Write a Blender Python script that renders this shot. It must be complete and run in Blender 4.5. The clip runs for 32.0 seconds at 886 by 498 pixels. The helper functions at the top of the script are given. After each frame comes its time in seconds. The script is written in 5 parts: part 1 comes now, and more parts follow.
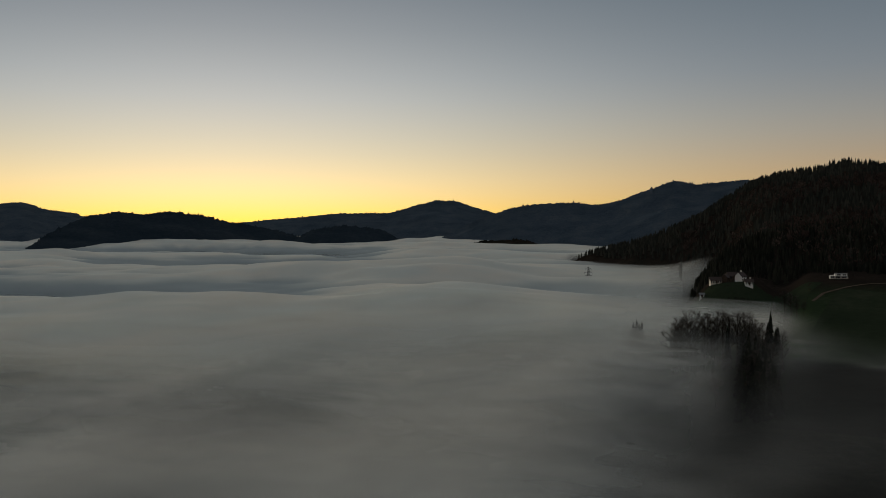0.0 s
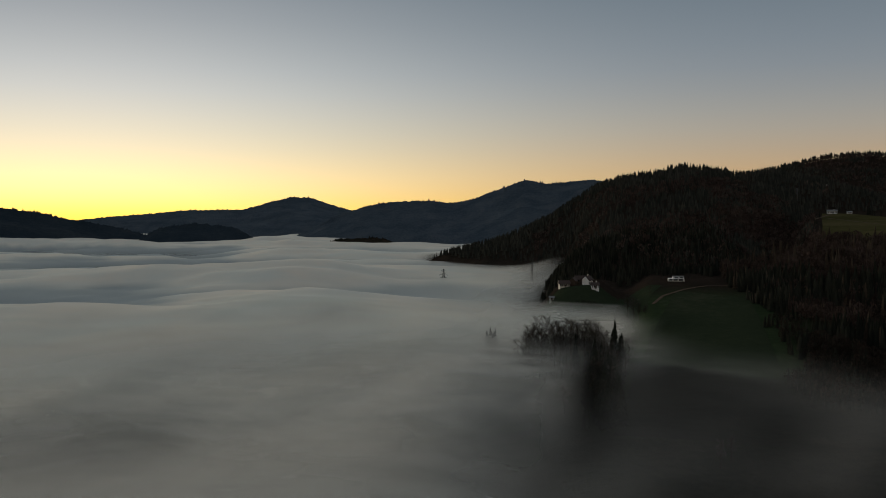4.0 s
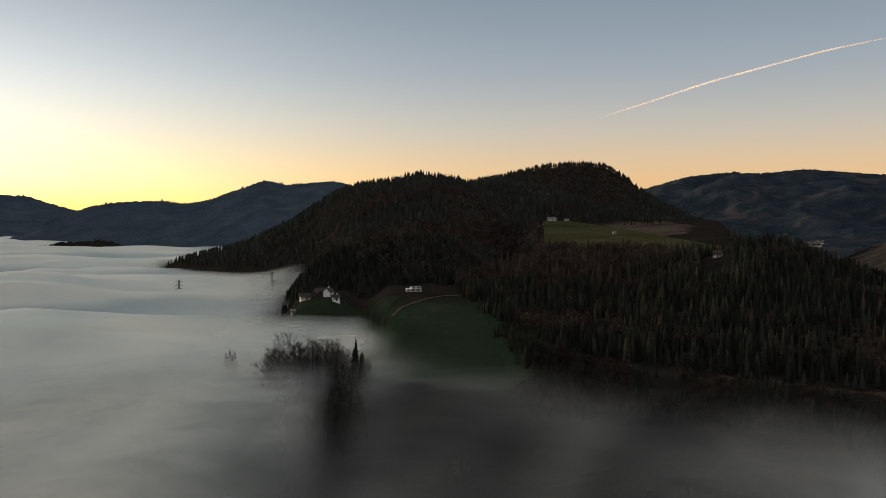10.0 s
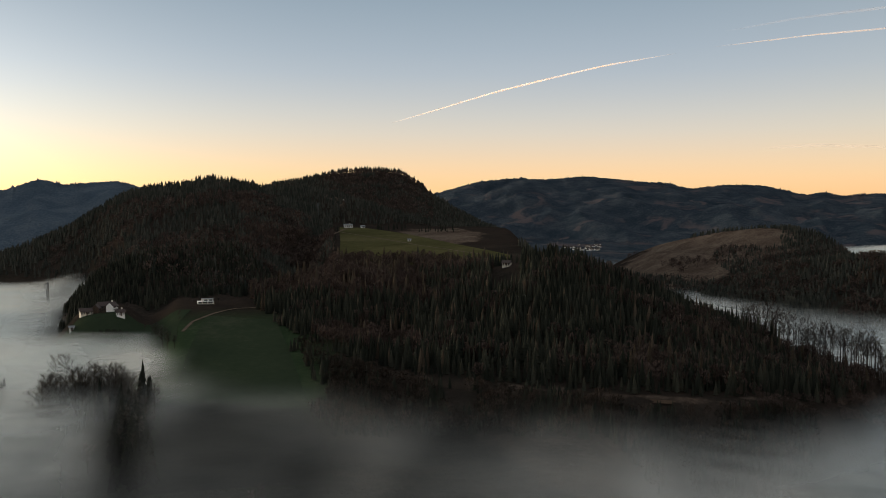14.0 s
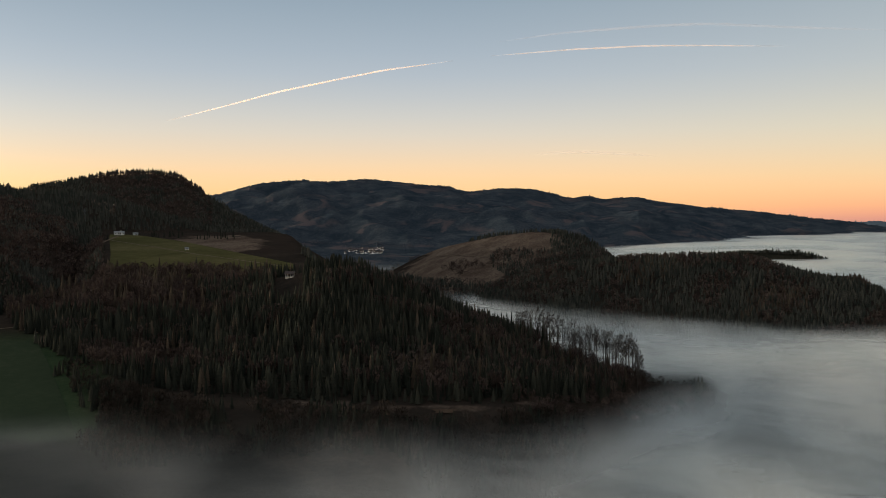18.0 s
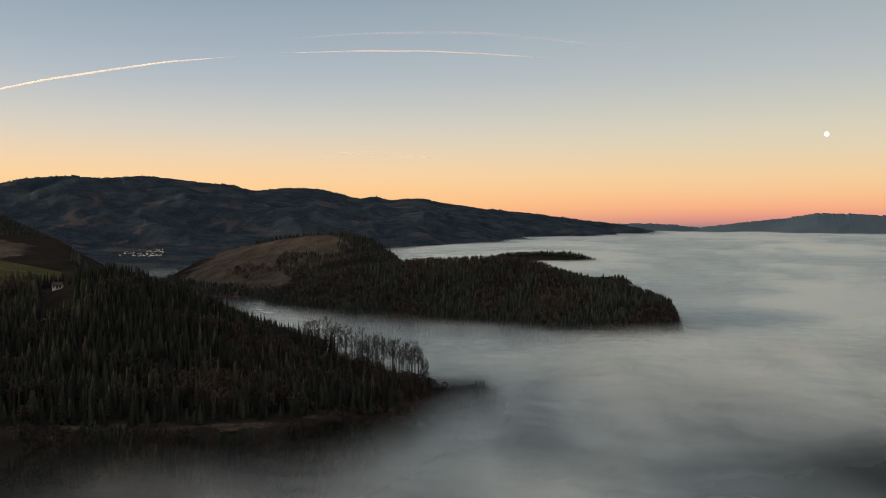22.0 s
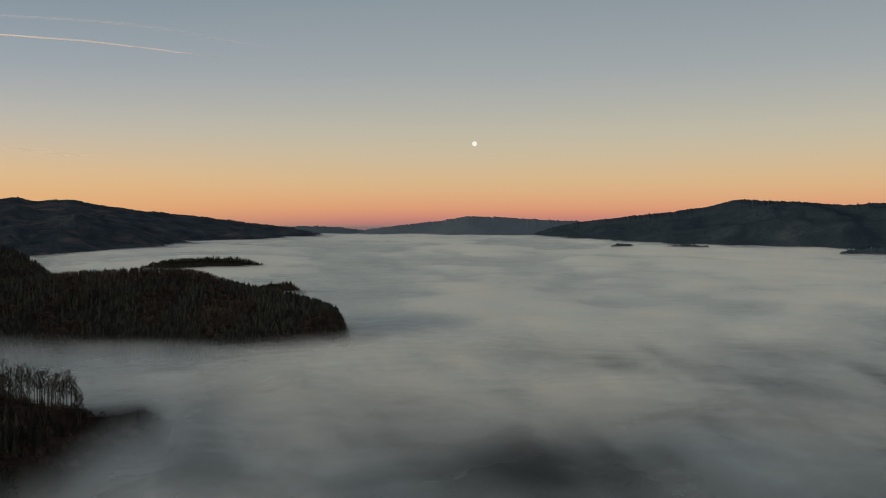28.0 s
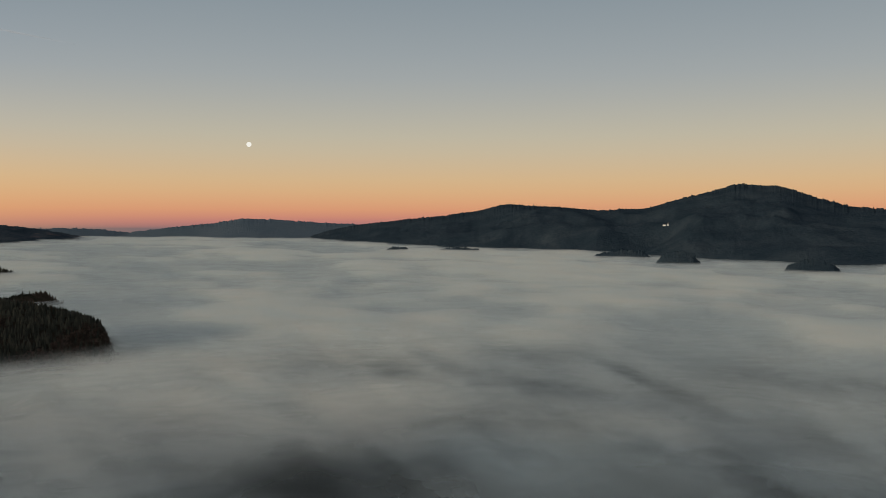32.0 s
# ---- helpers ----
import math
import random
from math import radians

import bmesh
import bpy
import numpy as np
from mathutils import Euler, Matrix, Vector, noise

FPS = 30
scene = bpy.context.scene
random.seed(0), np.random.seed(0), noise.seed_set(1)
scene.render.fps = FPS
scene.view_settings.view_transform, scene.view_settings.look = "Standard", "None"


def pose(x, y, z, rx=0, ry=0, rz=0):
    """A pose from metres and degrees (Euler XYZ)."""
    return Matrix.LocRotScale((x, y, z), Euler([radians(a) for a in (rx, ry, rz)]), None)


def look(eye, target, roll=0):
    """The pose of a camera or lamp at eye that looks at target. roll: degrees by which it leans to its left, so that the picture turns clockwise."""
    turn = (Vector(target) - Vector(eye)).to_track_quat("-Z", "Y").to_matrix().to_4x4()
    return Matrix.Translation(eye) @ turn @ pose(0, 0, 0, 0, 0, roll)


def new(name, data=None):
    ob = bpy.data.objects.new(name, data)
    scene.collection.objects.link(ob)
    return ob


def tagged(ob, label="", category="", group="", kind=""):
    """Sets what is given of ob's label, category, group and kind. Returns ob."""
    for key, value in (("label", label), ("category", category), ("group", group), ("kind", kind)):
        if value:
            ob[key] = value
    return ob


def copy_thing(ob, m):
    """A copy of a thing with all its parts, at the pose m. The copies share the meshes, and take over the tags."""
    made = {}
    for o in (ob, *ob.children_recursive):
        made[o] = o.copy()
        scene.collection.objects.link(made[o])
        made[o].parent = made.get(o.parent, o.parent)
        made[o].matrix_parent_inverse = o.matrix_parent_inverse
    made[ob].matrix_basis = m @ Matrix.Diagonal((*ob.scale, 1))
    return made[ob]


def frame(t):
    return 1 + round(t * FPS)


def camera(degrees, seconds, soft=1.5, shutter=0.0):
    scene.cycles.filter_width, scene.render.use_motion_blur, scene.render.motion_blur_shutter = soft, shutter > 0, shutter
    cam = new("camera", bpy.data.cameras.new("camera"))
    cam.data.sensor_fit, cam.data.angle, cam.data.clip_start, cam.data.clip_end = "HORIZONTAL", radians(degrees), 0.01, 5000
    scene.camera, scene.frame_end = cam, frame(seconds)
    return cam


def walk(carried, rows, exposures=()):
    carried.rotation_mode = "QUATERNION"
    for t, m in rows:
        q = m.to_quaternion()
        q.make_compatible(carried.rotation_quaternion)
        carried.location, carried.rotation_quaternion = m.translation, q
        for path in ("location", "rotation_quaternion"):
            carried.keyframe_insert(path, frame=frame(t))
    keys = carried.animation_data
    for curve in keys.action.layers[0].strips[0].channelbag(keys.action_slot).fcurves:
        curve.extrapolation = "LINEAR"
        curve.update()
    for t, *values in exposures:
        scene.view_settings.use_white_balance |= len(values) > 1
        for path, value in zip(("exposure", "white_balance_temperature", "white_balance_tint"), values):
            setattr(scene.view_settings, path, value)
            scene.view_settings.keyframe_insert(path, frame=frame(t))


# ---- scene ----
# Plan: bearings in degrees clockwise from the first view (+y), distances in metres from the point
# under the hovering camera, heights in metres from its first height. The fog top lies about 50 m below.
cam = camera(53.84, 32.0, soft=0.65)

CLIMB = 1.69  # metres a second, straight up
# seconds, bearing, pitch, lean
TURNS = [
    (0.0, -0.00, -1.19, 0.05),
    (1.0, 2.26, -1.32, 0.07),
    (2.0, 4.58, -1.41, 0.09),
    (3.0, 6.97, -1.49, 0.07),
    (3.5, 8.19, -1.48, 0.06),
    (5.5, 13.35, -1.51, 0.01),
    (6.0, 14.72, -1.56, 0.02),
    (7.0, 17.50, -1.61, 0.05),
    (8.0, 20.29, -1.63, 0.09),
    (9.0, 23.26, -1.62, 0.11),
    (10.0, 26.34, -1.58, 0.08),
    (11.0, 29.54, -1.57, 0.03),
    (12.0, 32.83, -1.57, -0.05),
    (13.0, 36.18, -1.53, -0.08),
    (14.0, 39.65, -1.49, -0.12),
    (14.5, 41.37, -1.47, -0.13),
    (16.5, 48.51, -1.51, 0.10),
    (17.0, 50.29, -1.49, 0.12),
    (18.0, 53.81, -1.43, 0.13),
    (19.0, 57.31, -1.43, 0.07),
    (20.0, 60.78, -1.46, -0.06),
    (21.0, 64.21, -1.47, -0.15),
    (22.0, 67.69, -1.49, -0.16),
    (23.0, 71.22, -1.52, -0.11),
    (24.0, 74.70, -1.50, -0.09),
    (25.0, 78.22, -1.45, -0.09),
    (25.5, 79.98, -1.44, -0.09),
    (27.5, 87.42, -1.43, 0.05),
    (28.0, 89.28, -1.41, 0.04),
    (29.0, 92.97, -1.34, -0.03),
    (30.0, 96.64, -1.30, -0.11),
    (31.0, 100.20, -1.27, -0.16),
    (32.0, 103.87, -1.30, -0.11),
]
EXPOSURES = [(0.0, -1.05), (3.0, -0.89), (6.0, -0.6), (9.0, -0.25), (12.0, 0.11), (14.0, 0.22), (16.0, 0.25), (20.0, 0.24), (22.5, 0.12), (25.0, -0.1), (28.0, -0.25), (32.0, -0.3)]
walk(cam, [(t, pose(0, 0, CLIMB * t, 90 + up, lean, -yaw)) for t, yaw, up, lean in TURNS], EXPOSURES)


# ---- light: a clear sky just before sunrise ----
def lin(r, g, b):
    return tuple((v / 255) ** 2.2 for v in (r, g, b)) + (1.0,)


SUN_BEARING = -14.0


class Nodes:
    """A small builder for node trees."""

    def __init__(self, tree):
        self.tree = tree
        tree.nodes.clear()

    def add(self, kind, links=None, **values):
        n = self.tree.nodes.new(kind)
        for k, v in values.items():
            setattr(n, k, v)
        for k, v in (links or {}).items():
            if hasattr(v, "is_linked"):
                self.tree.links.new(v, n.inputs[k])
            else:
                n.inputs[k].default_value = v
        return n

    def math(self, op, a, b=0.0, c=0.0, clamp=False):
        n = self.add("ShaderNodeMath", {0: a, 1: b, 2: c}, operation=op)
        n.use_clamp = clamp
        return n.outputs[0]

    def ramp(self, fac, stops, interpolation="LINEAR"):
        n = self.add("ShaderNodeValToRGB", {0: fac})
        e = n.color_ramp.elements
        n.color_ramp.interpolation = interpolation
        while len(e) < len(stops):
            e.new(0.5)
        for el, (p, c) in zip(e, stops):
            el.position, el.color = p, c if len(c) == 4 else (*c, 1.0)
        return n.outputs[0]

    def mix(self, fac, a, b, blend="MIX"):
        n = self.add("ShaderNodeMix", {0: fac, 6: a, 7: b}, data_type="RGBA", blend_type=blend)
        return n.outputs[2]

    def noise(self, vec, scale, detail=4.0, rough=0.55, distort=0.0):
        return self.add("ShaderNodeTexNoise", {"Vector": vec, "Scale": scale, "Detail": detail, "Roughness": rough, "Distortion": distort}).outputs[0]


world = bpy.data.worlds.new("twilight")
scene.world = world
world.use_nodes = True
w = Nodes(world.node_tree)
direction = w.add("ShaderNodeTexCoord").outputs["Generated"]
sep = w.add("ShaderNodeSeparateXYZ", {0: direction})
height = w.math("MAXIMUM", sep.outputs[2], 0.0)
rise = w.math("DIVIDE", height, 0.5, clamp=True)  # 0 at the horizon, 1 from 30 degrees up
sb = radians(SUN_BEARING)
flat = w.add("ShaderNodeVectorMath", {0: direction, 1: (math.sin(sb), math.cos(sb), 0.0)}, operation="DOT_PRODUCT").outputs["Value"]
side = w.math("MULTIPLY_ADD", flat, 0.5, 0.5, clamp=True)  # 1 towards the sun, 0 away from it


def sky_ramp(stops):
    """A smooth run of sky colours from the horizon upwards."""
    u = np.linspace(0, 1, 241)
    p = np.sqrt([q for q, _ in stops])
    cols = np.stack([np.interp(u, p, [c[i] for _, c in stops]) for i in range(3)], -1)
    k = np.hanning(33)
    k /= k.sum()
    cols = np.stack([np.convolve(np.pad(cols[:, i], 16, mode="edge"), k, mode="valid") for i in range(3)], -1)
    return w.ramp(rise, [(float(u[j] ** 2), tuple(float(c) for c in cols[j])) for j in range(0, 241, 10)])


dawn = sky_ramp([(0.0, (2.6, 1.62, 0.09)), (0.03, (2.65, 1.80, 0.32)), (0.10, (2.15, 1.72, 0.88)), (0.18, (1.52, 1.40, 1.03)),
                     (0.30, (1.05, 1.11, 1.10)), (0.50, (0.54, 0.60, 0.66)), (1.0, (0.36, 0.38, 0.40))])
clear = sky_ramp([(0.0, lin(234, 171, 106)), (0.05, lin(242, 187, 127)), (0.12, lin(235, 198, 153)), (0.22, lin(199, 194, 184)),
                      (0.34, lin(161, 172, 183)), (0.56, lin(124, 142, 157)), (1.0, lin(163, 167, 170))])
dusk = sky_ramp([(0.0, lin(112, 108, 118)), (0.018, lin(206, 134, 128)), (0.042, lin(236, 164, 124)), (0.10, lin(231, 193, 145)), (0.20, lin(205, 197, 175)),
                     (0.34, lin(170, 177, 180)), (0.56, lin(139, 153, 163)), (1.0, lin(160, 163, 166))])
sky = w.mix(w.add("ShaderNodeMapRange", {0: side, 1: 0.36, 2: 0.72}, interpolation_type="SMOOTHSTEP").outputs[0], dusk, clear)
near_sun = w.math("POWER", w.math("MULTIPLY_ADD", side, 1 / 0.32, -0.68 / 0.32, clamp=True), 6.0)
sky = w.mix(near_sun, sky, dawn)
air = w.add("ShaderNodeTexSky", sky_type="NISHITA", sun_disc=False, sun_elevation=radians(0.5), sun_rotation=sb, altitude=600)
glow = w.add("ShaderNodeBackground", {0: sky, 1: 1.0})
thin_air = w.add("ShaderNodeBackground", {0: air.outputs[0], 1: 0.02})
both = w.add("ShaderNodeAddShader", {0: glow.outputs[0], 1: thin_air.outputs[0]})
w.add("ShaderNodeOutputWorld", {0: both.outputs[0]})

sun = new("sun", bpy.data.lights.new("sun", "SUN"))
sun.data.energy, sun.data.angle, sun.data.color = 3.0, radians(12), (1.0, 0.86, 0.64)
sun.matrix_world = look((math.sin(sb) * 900, math.cos(sb) * 900, 125), (0, 0, 0))


# ---- materials ----
def material(name):
    m = bpy.data.materials.new(name)
    m.use_nodes = True
    return m, Nodes(m.node_tree)


def surface(name, stops, scale, fine=0.6, rough=0.9, bump=0.6, bump_dist=1.0, patch=None, axis=(1, 1, 1)):
    """A rough natural surface: colours by noise at two scales, with relief."""
    m, n = material(name)
    pos = n.add("ShaderNodeNewGeometry").outputs["Position"]
    pos = n.add("ShaderNodeMapping", {0: pos, 3: axis}).outputs[0]
    big = n.noise(pos, scale, 5.0, 0.6, 0.4)
    small = n.noise(pos, scale * 14, 4.0, 0.7)
    fac = n.math("MULTIPLY_ADD", n.math("SUBTRACT", small, 0.5), fine, big)
    col = n.ramp(fac, stops)
    if patch:
        colour, pscale, lo, hi = patch
        where = n.add("ShaderNodeMapRange", {0: n.noise(pos, pscale, 3.0, 0.55, 0.8), 1: lo, 2: hi}).outputs[0]
        col = n.mix(n.math("MULTIPLY", where, n.math("MULTIPLY_ADD", small, 0.8, 0.4, clamp=True)), col, colour)
    b = n.add("ShaderNodeBump", {"Strength": bump, "Distance": bump_dist, "Height": small})
    s = n.add("ShaderNodeBsdfPrincipled", {"Base Color": col, "Roughness": rough, "Normal": b.outputs[0], "Specular IOR Level": 0.0})
    n.add("ShaderNodeOutputMaterial", {0: s.outputs[0]})
    return m


FOREST = surface("winter_forest", [(0.30, (0.012, 0.014, 0.011)), (0.5, (0.024, 0.023, 0.017)), (0.7, (0.050, 0.036, 0.029))], 0.012, 0.9, bump=1.0, bump_dist=6.0,
                 patch=((0.10, 0.07, 0.055, 1), 0.006, 0.60, 0.68))
# far ranges: aerial haze painted in as paler, bluer forest colours
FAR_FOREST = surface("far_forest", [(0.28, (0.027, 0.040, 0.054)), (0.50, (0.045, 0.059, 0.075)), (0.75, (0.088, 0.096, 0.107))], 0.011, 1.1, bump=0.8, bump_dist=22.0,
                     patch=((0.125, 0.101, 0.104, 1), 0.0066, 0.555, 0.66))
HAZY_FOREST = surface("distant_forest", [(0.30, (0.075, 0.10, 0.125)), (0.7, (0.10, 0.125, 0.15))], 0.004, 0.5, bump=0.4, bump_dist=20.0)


def ground_material():
    """Dark winter soil and grass; brown open land where the sheet's own map says so."""
    m, n = material("valley_ground")
    pos = n.add("ShaderNodeNewGeometry").outputs["Position"]
    big, small = n.noise(pos, 0.02, 5.0, 0.6, 0.4), n.noise(pos, 0.3, 4.0, 0.7)
    f = n.math("MULTIPLY_ADD", n.math("SUBTRACT", small, 0.5), 0.7, big)
    col = n.ramp(f, [(0.3, (0.014, 0.013, 0.011)), (0.5, (0.024, 0.021, 0.017)), (0.7, (0.042, 0.032, 0.026))])
    litter = n.add("ShaderNodeMapRange", {0: n.noise(pos, 0.008, 3.0, 0.55, 0.8), 1: 0.35, 2: 0.75}).outputs[0]
    col = n.mix(litter, col, (0.030, 0.022, 0.018, 1))
    grass = n.ramp(f, [(0.3, (0.021, 0.034, 0.018)), (0.6, (0.030, 0.045, 0.023)), (0.75, (0.044, 0.056, 0.032))])
    col = n.mix(n.add("ShaderNodeAttribute", attribute_name="grass").outputs["Fac"], col, grass)
    bare = n.add("ShaderNodeAttribute", attribute_name="bare").outputs["Fac"]
    ragged = n.math("MULTIPLY", n.math("SUBTRACT", n.noise(pos, 0.03, 5.0, 0.65), 0.5), n.math("MULTIPLY", bare, 4.0, clamp=True))
    edge = n.math("MULTIPLY_ADD", ragged, 1.1, bare)
    open_land = n.ramp(n.math("MULTIPLY_ADD", small, 0.5, n.math("MULTIPLY", n.noise(n.add("ShaderNodeMapping", {0: pos, 3: (0.6, 1.6, 3.0)}).outputs[0], 0.022, 5.0, 0.65), 0.6)), [(0.34, (0.040, 0.028, 0.021)), (0.52, (0.082, 0.059, 0.045)), (0.70, (0.145, 0.112, 0.085))])
    col = n.mix(n.add("ShaderNodeMapRange", {0: edge, 1: 0.38, 2: 0.58}, interpolation_type="SMOOTHSTEP").outputs[0], col, open_land)
    b = n.add("ShaderNodeBump", {"Strength": 0.8, "Distance": 1.5, "Height": small})
    s = n.add("ShaderNodeBsdfPrincipled", {"Base Color": col, "Roughness": 0.95, "Normal": b.outputs[0], "Specular IOR Level": 0.0})
    n.add("ShaderNodeOutputMaterial", {0: s.outputs[0]})
    return m


# blue of the air painted into the forest, stronger on the rear ranges
HAZE_BLUE_FOREST = surface("haze_blue_forest", [(0.28, (0.062, 0.088, 0.118)), (0.5, (0.086, 0.115, 0.148)), (0.75, (0.125, 0.150, 0.178))], 0.010, 1.0, bump=0.8, bump_dist=24.0)
DARK_HAZE_FOREST = surface("dark_haze_forest", [(0.28, (0.020, 0.032, 0.044)), (0.5, (0.029, 0.042, 0.055)), (0.75, (0.044, 0.057, 0.069))], 0.006, 0.6, bump=0.5, bump_dist=18.0)
GROUND = ground_material()


def fog_material(name, opacity, offset):
    """A veil of fog: its density comes from the sheet's own map and from billows."""
    m, n = material(name)
    pos = n.add("ShaderNodeNewGeometry").outputs["Position"]
    pos = n.add("ShaderNodeMapping", {0: pos, 1: (offset * 9.0, offset * 5.5, 0), 3: (1, 1, 0.5)}).outputs[0]
    billow = n.noise(pos, 0.010, 3.0, 0.5, 0.8)
    wisp = n.noise(pos, 0.030, 2.0, 0.5, 0.6)
    den = n.math("MULTIPLY_ADD", n.math("SUBTRACT", wisp, 0.5), 0.55, billow)
    thick = n.add("ShaderNodeAttribute", attribute_name="thickness").outputs["Fac"]
    shape = n.add("ShaderNodeMapRange", {0: den, 1: 0.30, 2: 0.72, 3: 0.35, 4: 1.6}, interpolation_type="SMOOTHSTEP").outputs[0]
    # dense regions close up, thin ones keep their billows
    shape = n.add("ShaderNodeMix", {0: n.math("MULTIPLY", n.math("POWER", thick, 2.0), 0.7), 2: shape, 3: 1.1}).outputs[0]
    alpha = n.math("MULTIPLY", n.math("MULTIPLY", shape, thick), opacity)
    alpha = n.math("ADD", alpha, n.math("MULTIPLY", n.math("POWER", thick, 4.0), max(0.0, opacity - 0.6)), clamp=True)
    if opacity >= 1.0:
        alpha = n.math("MULTIPLY", alpha, 1.5, clamp=True)
    # tone follows the billows; shade in troughs and near fog is painted in
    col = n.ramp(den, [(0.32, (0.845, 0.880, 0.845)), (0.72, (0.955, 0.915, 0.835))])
    shade_tint = n.add("ShaderNodeAttribute", attribute_name="shade_tint").outputs["Fac"]
    col = n.mix(shade_tint, col, (0.60, 0.67, 0.69, 1))
    d = n.add("ShaderNodeBsdfDiffuse", {0: col})
    tl = n.add("ShaderNodeBsdfTranslucent", {0: col})
    body = n.add("ShaderNodeMixShader", {0: 0.14, 1: d.outputs[0], 2: tl.outputs[0]})
    clear_air = n.add("ShaderNodeBsdfTransparent")
    s = n.add("ShaderNodeMixShader", {0: alpha, 1: clear_air.outputs[0], 2: body.outputs[0]})
    n.add("ShaderNodeOutputMaterial", {0: s.outputs[0]})
    return m


# ---- large forms ----
def fbm(x, y, scale, octaves=5, seed=0.0):
    """Smooth value noise on arrays, about -1 to 1."""
    out, amp, total = np.zeros_like(x), 1.0, 0.0
    for o in range(octaves):
        c, k = math.cos(0.5 + o * 0.9), math.sin(0.5 + o * 0.9)
        u, v = (c * x - k * y) / scale + seed * 7.3 + o * 17.1, (k * x + c * y) / scale - seed * 3.1 + o * 9.7
        i, j = np.floor(u), np.floor(v)
        f, g = u - i, v - j
        f, g = f * f * (3 - 2 * f), g * g * (3 - 2 * g)

        def h(a, b):
            s = np.sin(a * 127.1 + b * 311.7) * 43758.5453
            return 2 * (s - np.floor(s)) - 1

        out += amp * ((h(i, j) * (1 - f) + h(i + 1, j) * f) * (1 - g) + (h(i, j + 1) * (1 - f) + h(i + 1, j + 1) * f) * g)
        total += amp
        amp, scale = amp * 0.5, scale * 0.5
    return out / total


def smooth(t):
    t = np.clip(t, 0, 1)
    return t * t * (3 - 2 * t)


def curve(a, knots, col):
    """Rounded interpolation of column col of knots over bearing a."""
    xs = np.array([k[0] for k in knots], float)
    ys = np.array([k[col] for k in knots], float)
    return (np.interp(a - 0.25, xs, ys) + np.interp(a, xs, ys) + np.interp(a + 0.25, xs, ys)) / 3


def fog_top(a, r):
    """Height of the fog's upper side at bearing a, distance r."""
    east = smooth((a - 35) / 35.0)
    west = smooth((-12 - a) / 10.0)
    far = (np.maximum(0, r - 700) / 3700) ** 1.6
    # it climbs into the side valley behind the farms
    inlet = 15 * np.exp(-((a - 17.4) / 2.2) ** 2) * smooth((r - 890) / 260.0) * smooth((1300 - r) / 150.0)
    return -46 - 14 * east + far * (14 + 50 * east - 10 * west) + inlet


def billows(x, y, scale, octaves, seed):
    """Rounded swells with sharp creases between them, about -1 to 1."""
    u = x + 0.35 * scale * fbm(x, y, scale * 1.3, 2, seed + 5)
    v = y + 0.35 * scale * fbm(x, y, scale * 1.3, 2, seed + 8)
    out, amp, total = np.zeros_like(x), 1.0, 0.0
    for o in range(octaves):
        out += amp * (np.abs(fbm(u, v, scale, 1, seed + o * 1.7)) * 2.6 - 1)
        total += amp
        amp, scale = amp * 0.48, scale * 0.45
    return out / total


def ridge(a, r, crest, foot, foot_z, back=300.0, rough=0.0, seed=1.0):
    """Height of a hill: rises from the foot line to the crest line, falls off behind. crest: (bearing, distance, height)."""
    dc, zc, df = curve(a, crest, 1), curve(a, crest, 2), curve(a, foot, 1)
    t = (r - df) / np.maximum(dc - df, 1)
    foot_z = np.minimum(foot_z, zc - 8)
    up = foot_z + (zc - foot_z) * (smooth(t) * 0.45 + np.clip(t, 0, 1) * 0.55) - np.clip(df - r, 0, 400) * 0.35
    down = zc - smooth((r - dc) / back) * (np.abs(zc - foot_z) + 40)
    z = np.where(t < 1, up, down)
    if rough:
        x, y = r * np.sin(np.radians(a)), r * np.cos(np.radians(a))
        z = z + rough * fbm(x, y, 160.0, 5, seed) * np.clip(t * 4, 0, 1) * np.clip(1.25 - t, 0.12, 1)
    inside = (a >= crest[0][0]) & (a <= crest[-1][0])
    return np.where(inside, z, -400.0)


SPUR = [(26, 700, -46), (27.5, 700, -32), (30, 690, -20), (33, 690, -12), (38, 690, -12), (42, 660, -9), (44.7, 640, -2), (47, 640, 0), (49, 630, -5), (51.2, 620, -15), (53.5, 610, -25),
        (55.7, 600, -36), (58, 590, -43), (60, 575, -48), (62.7, 555, -53), (65.3, 535, -57), (67, 532, -65), (68.5, 540, -70.5), (70.2, 552, -70), (71.2, 556, -77), (72.5, 558, -90), (74, 556, -115)]
SPUR_FOOT = [(26, 680), (29, 570), (32, 500), (36, 455), (40, 440), (46, 425), (53, 415), (58, 420), (62, 440), (66, 480), (68, 492), (74, 500)]
MOUNTAIN = [(7.4, 1440, -80), (8.4, 1430, -54), (8.8, 1420, -45), (10.7, 1380, -32), (13.6, 1320, -10), (16.5, 1280, 20), (19.4, 1280, 65), (20.9, 1280, 75), (23.5, 1280, 83), (25, 1280, 87), (26.4, 1280, 82),
            (28.6, 1280, 77), (30.5, 1300, 78), (33, 1330, 70), (36, 1350, 45), (40, 1350, 18), (44, 1350, -30), (47, 1350, -90)]
MOUNTAIN_FOOT = [(8.4, 1400), (12, 1230), (16, 1120), (17.5, 1060), (19, 880), (20.3, 760), (24, 700), (27, 700), (30, 800), (34, 1060), (40, 1180), (47, 1200)]
NEAR_HILL = [(15.4, 790, -70), (16.2, 790, -47), (16.8, 795, -37), (17.4, 800, -29), (18.0, 800, -21), (19.0, 800, -13), (20, 800, -7), (21.3, 800, -1), (24, 800, 3), (27, 800, 2), (29, 800, -30), (31, 800, -90)]
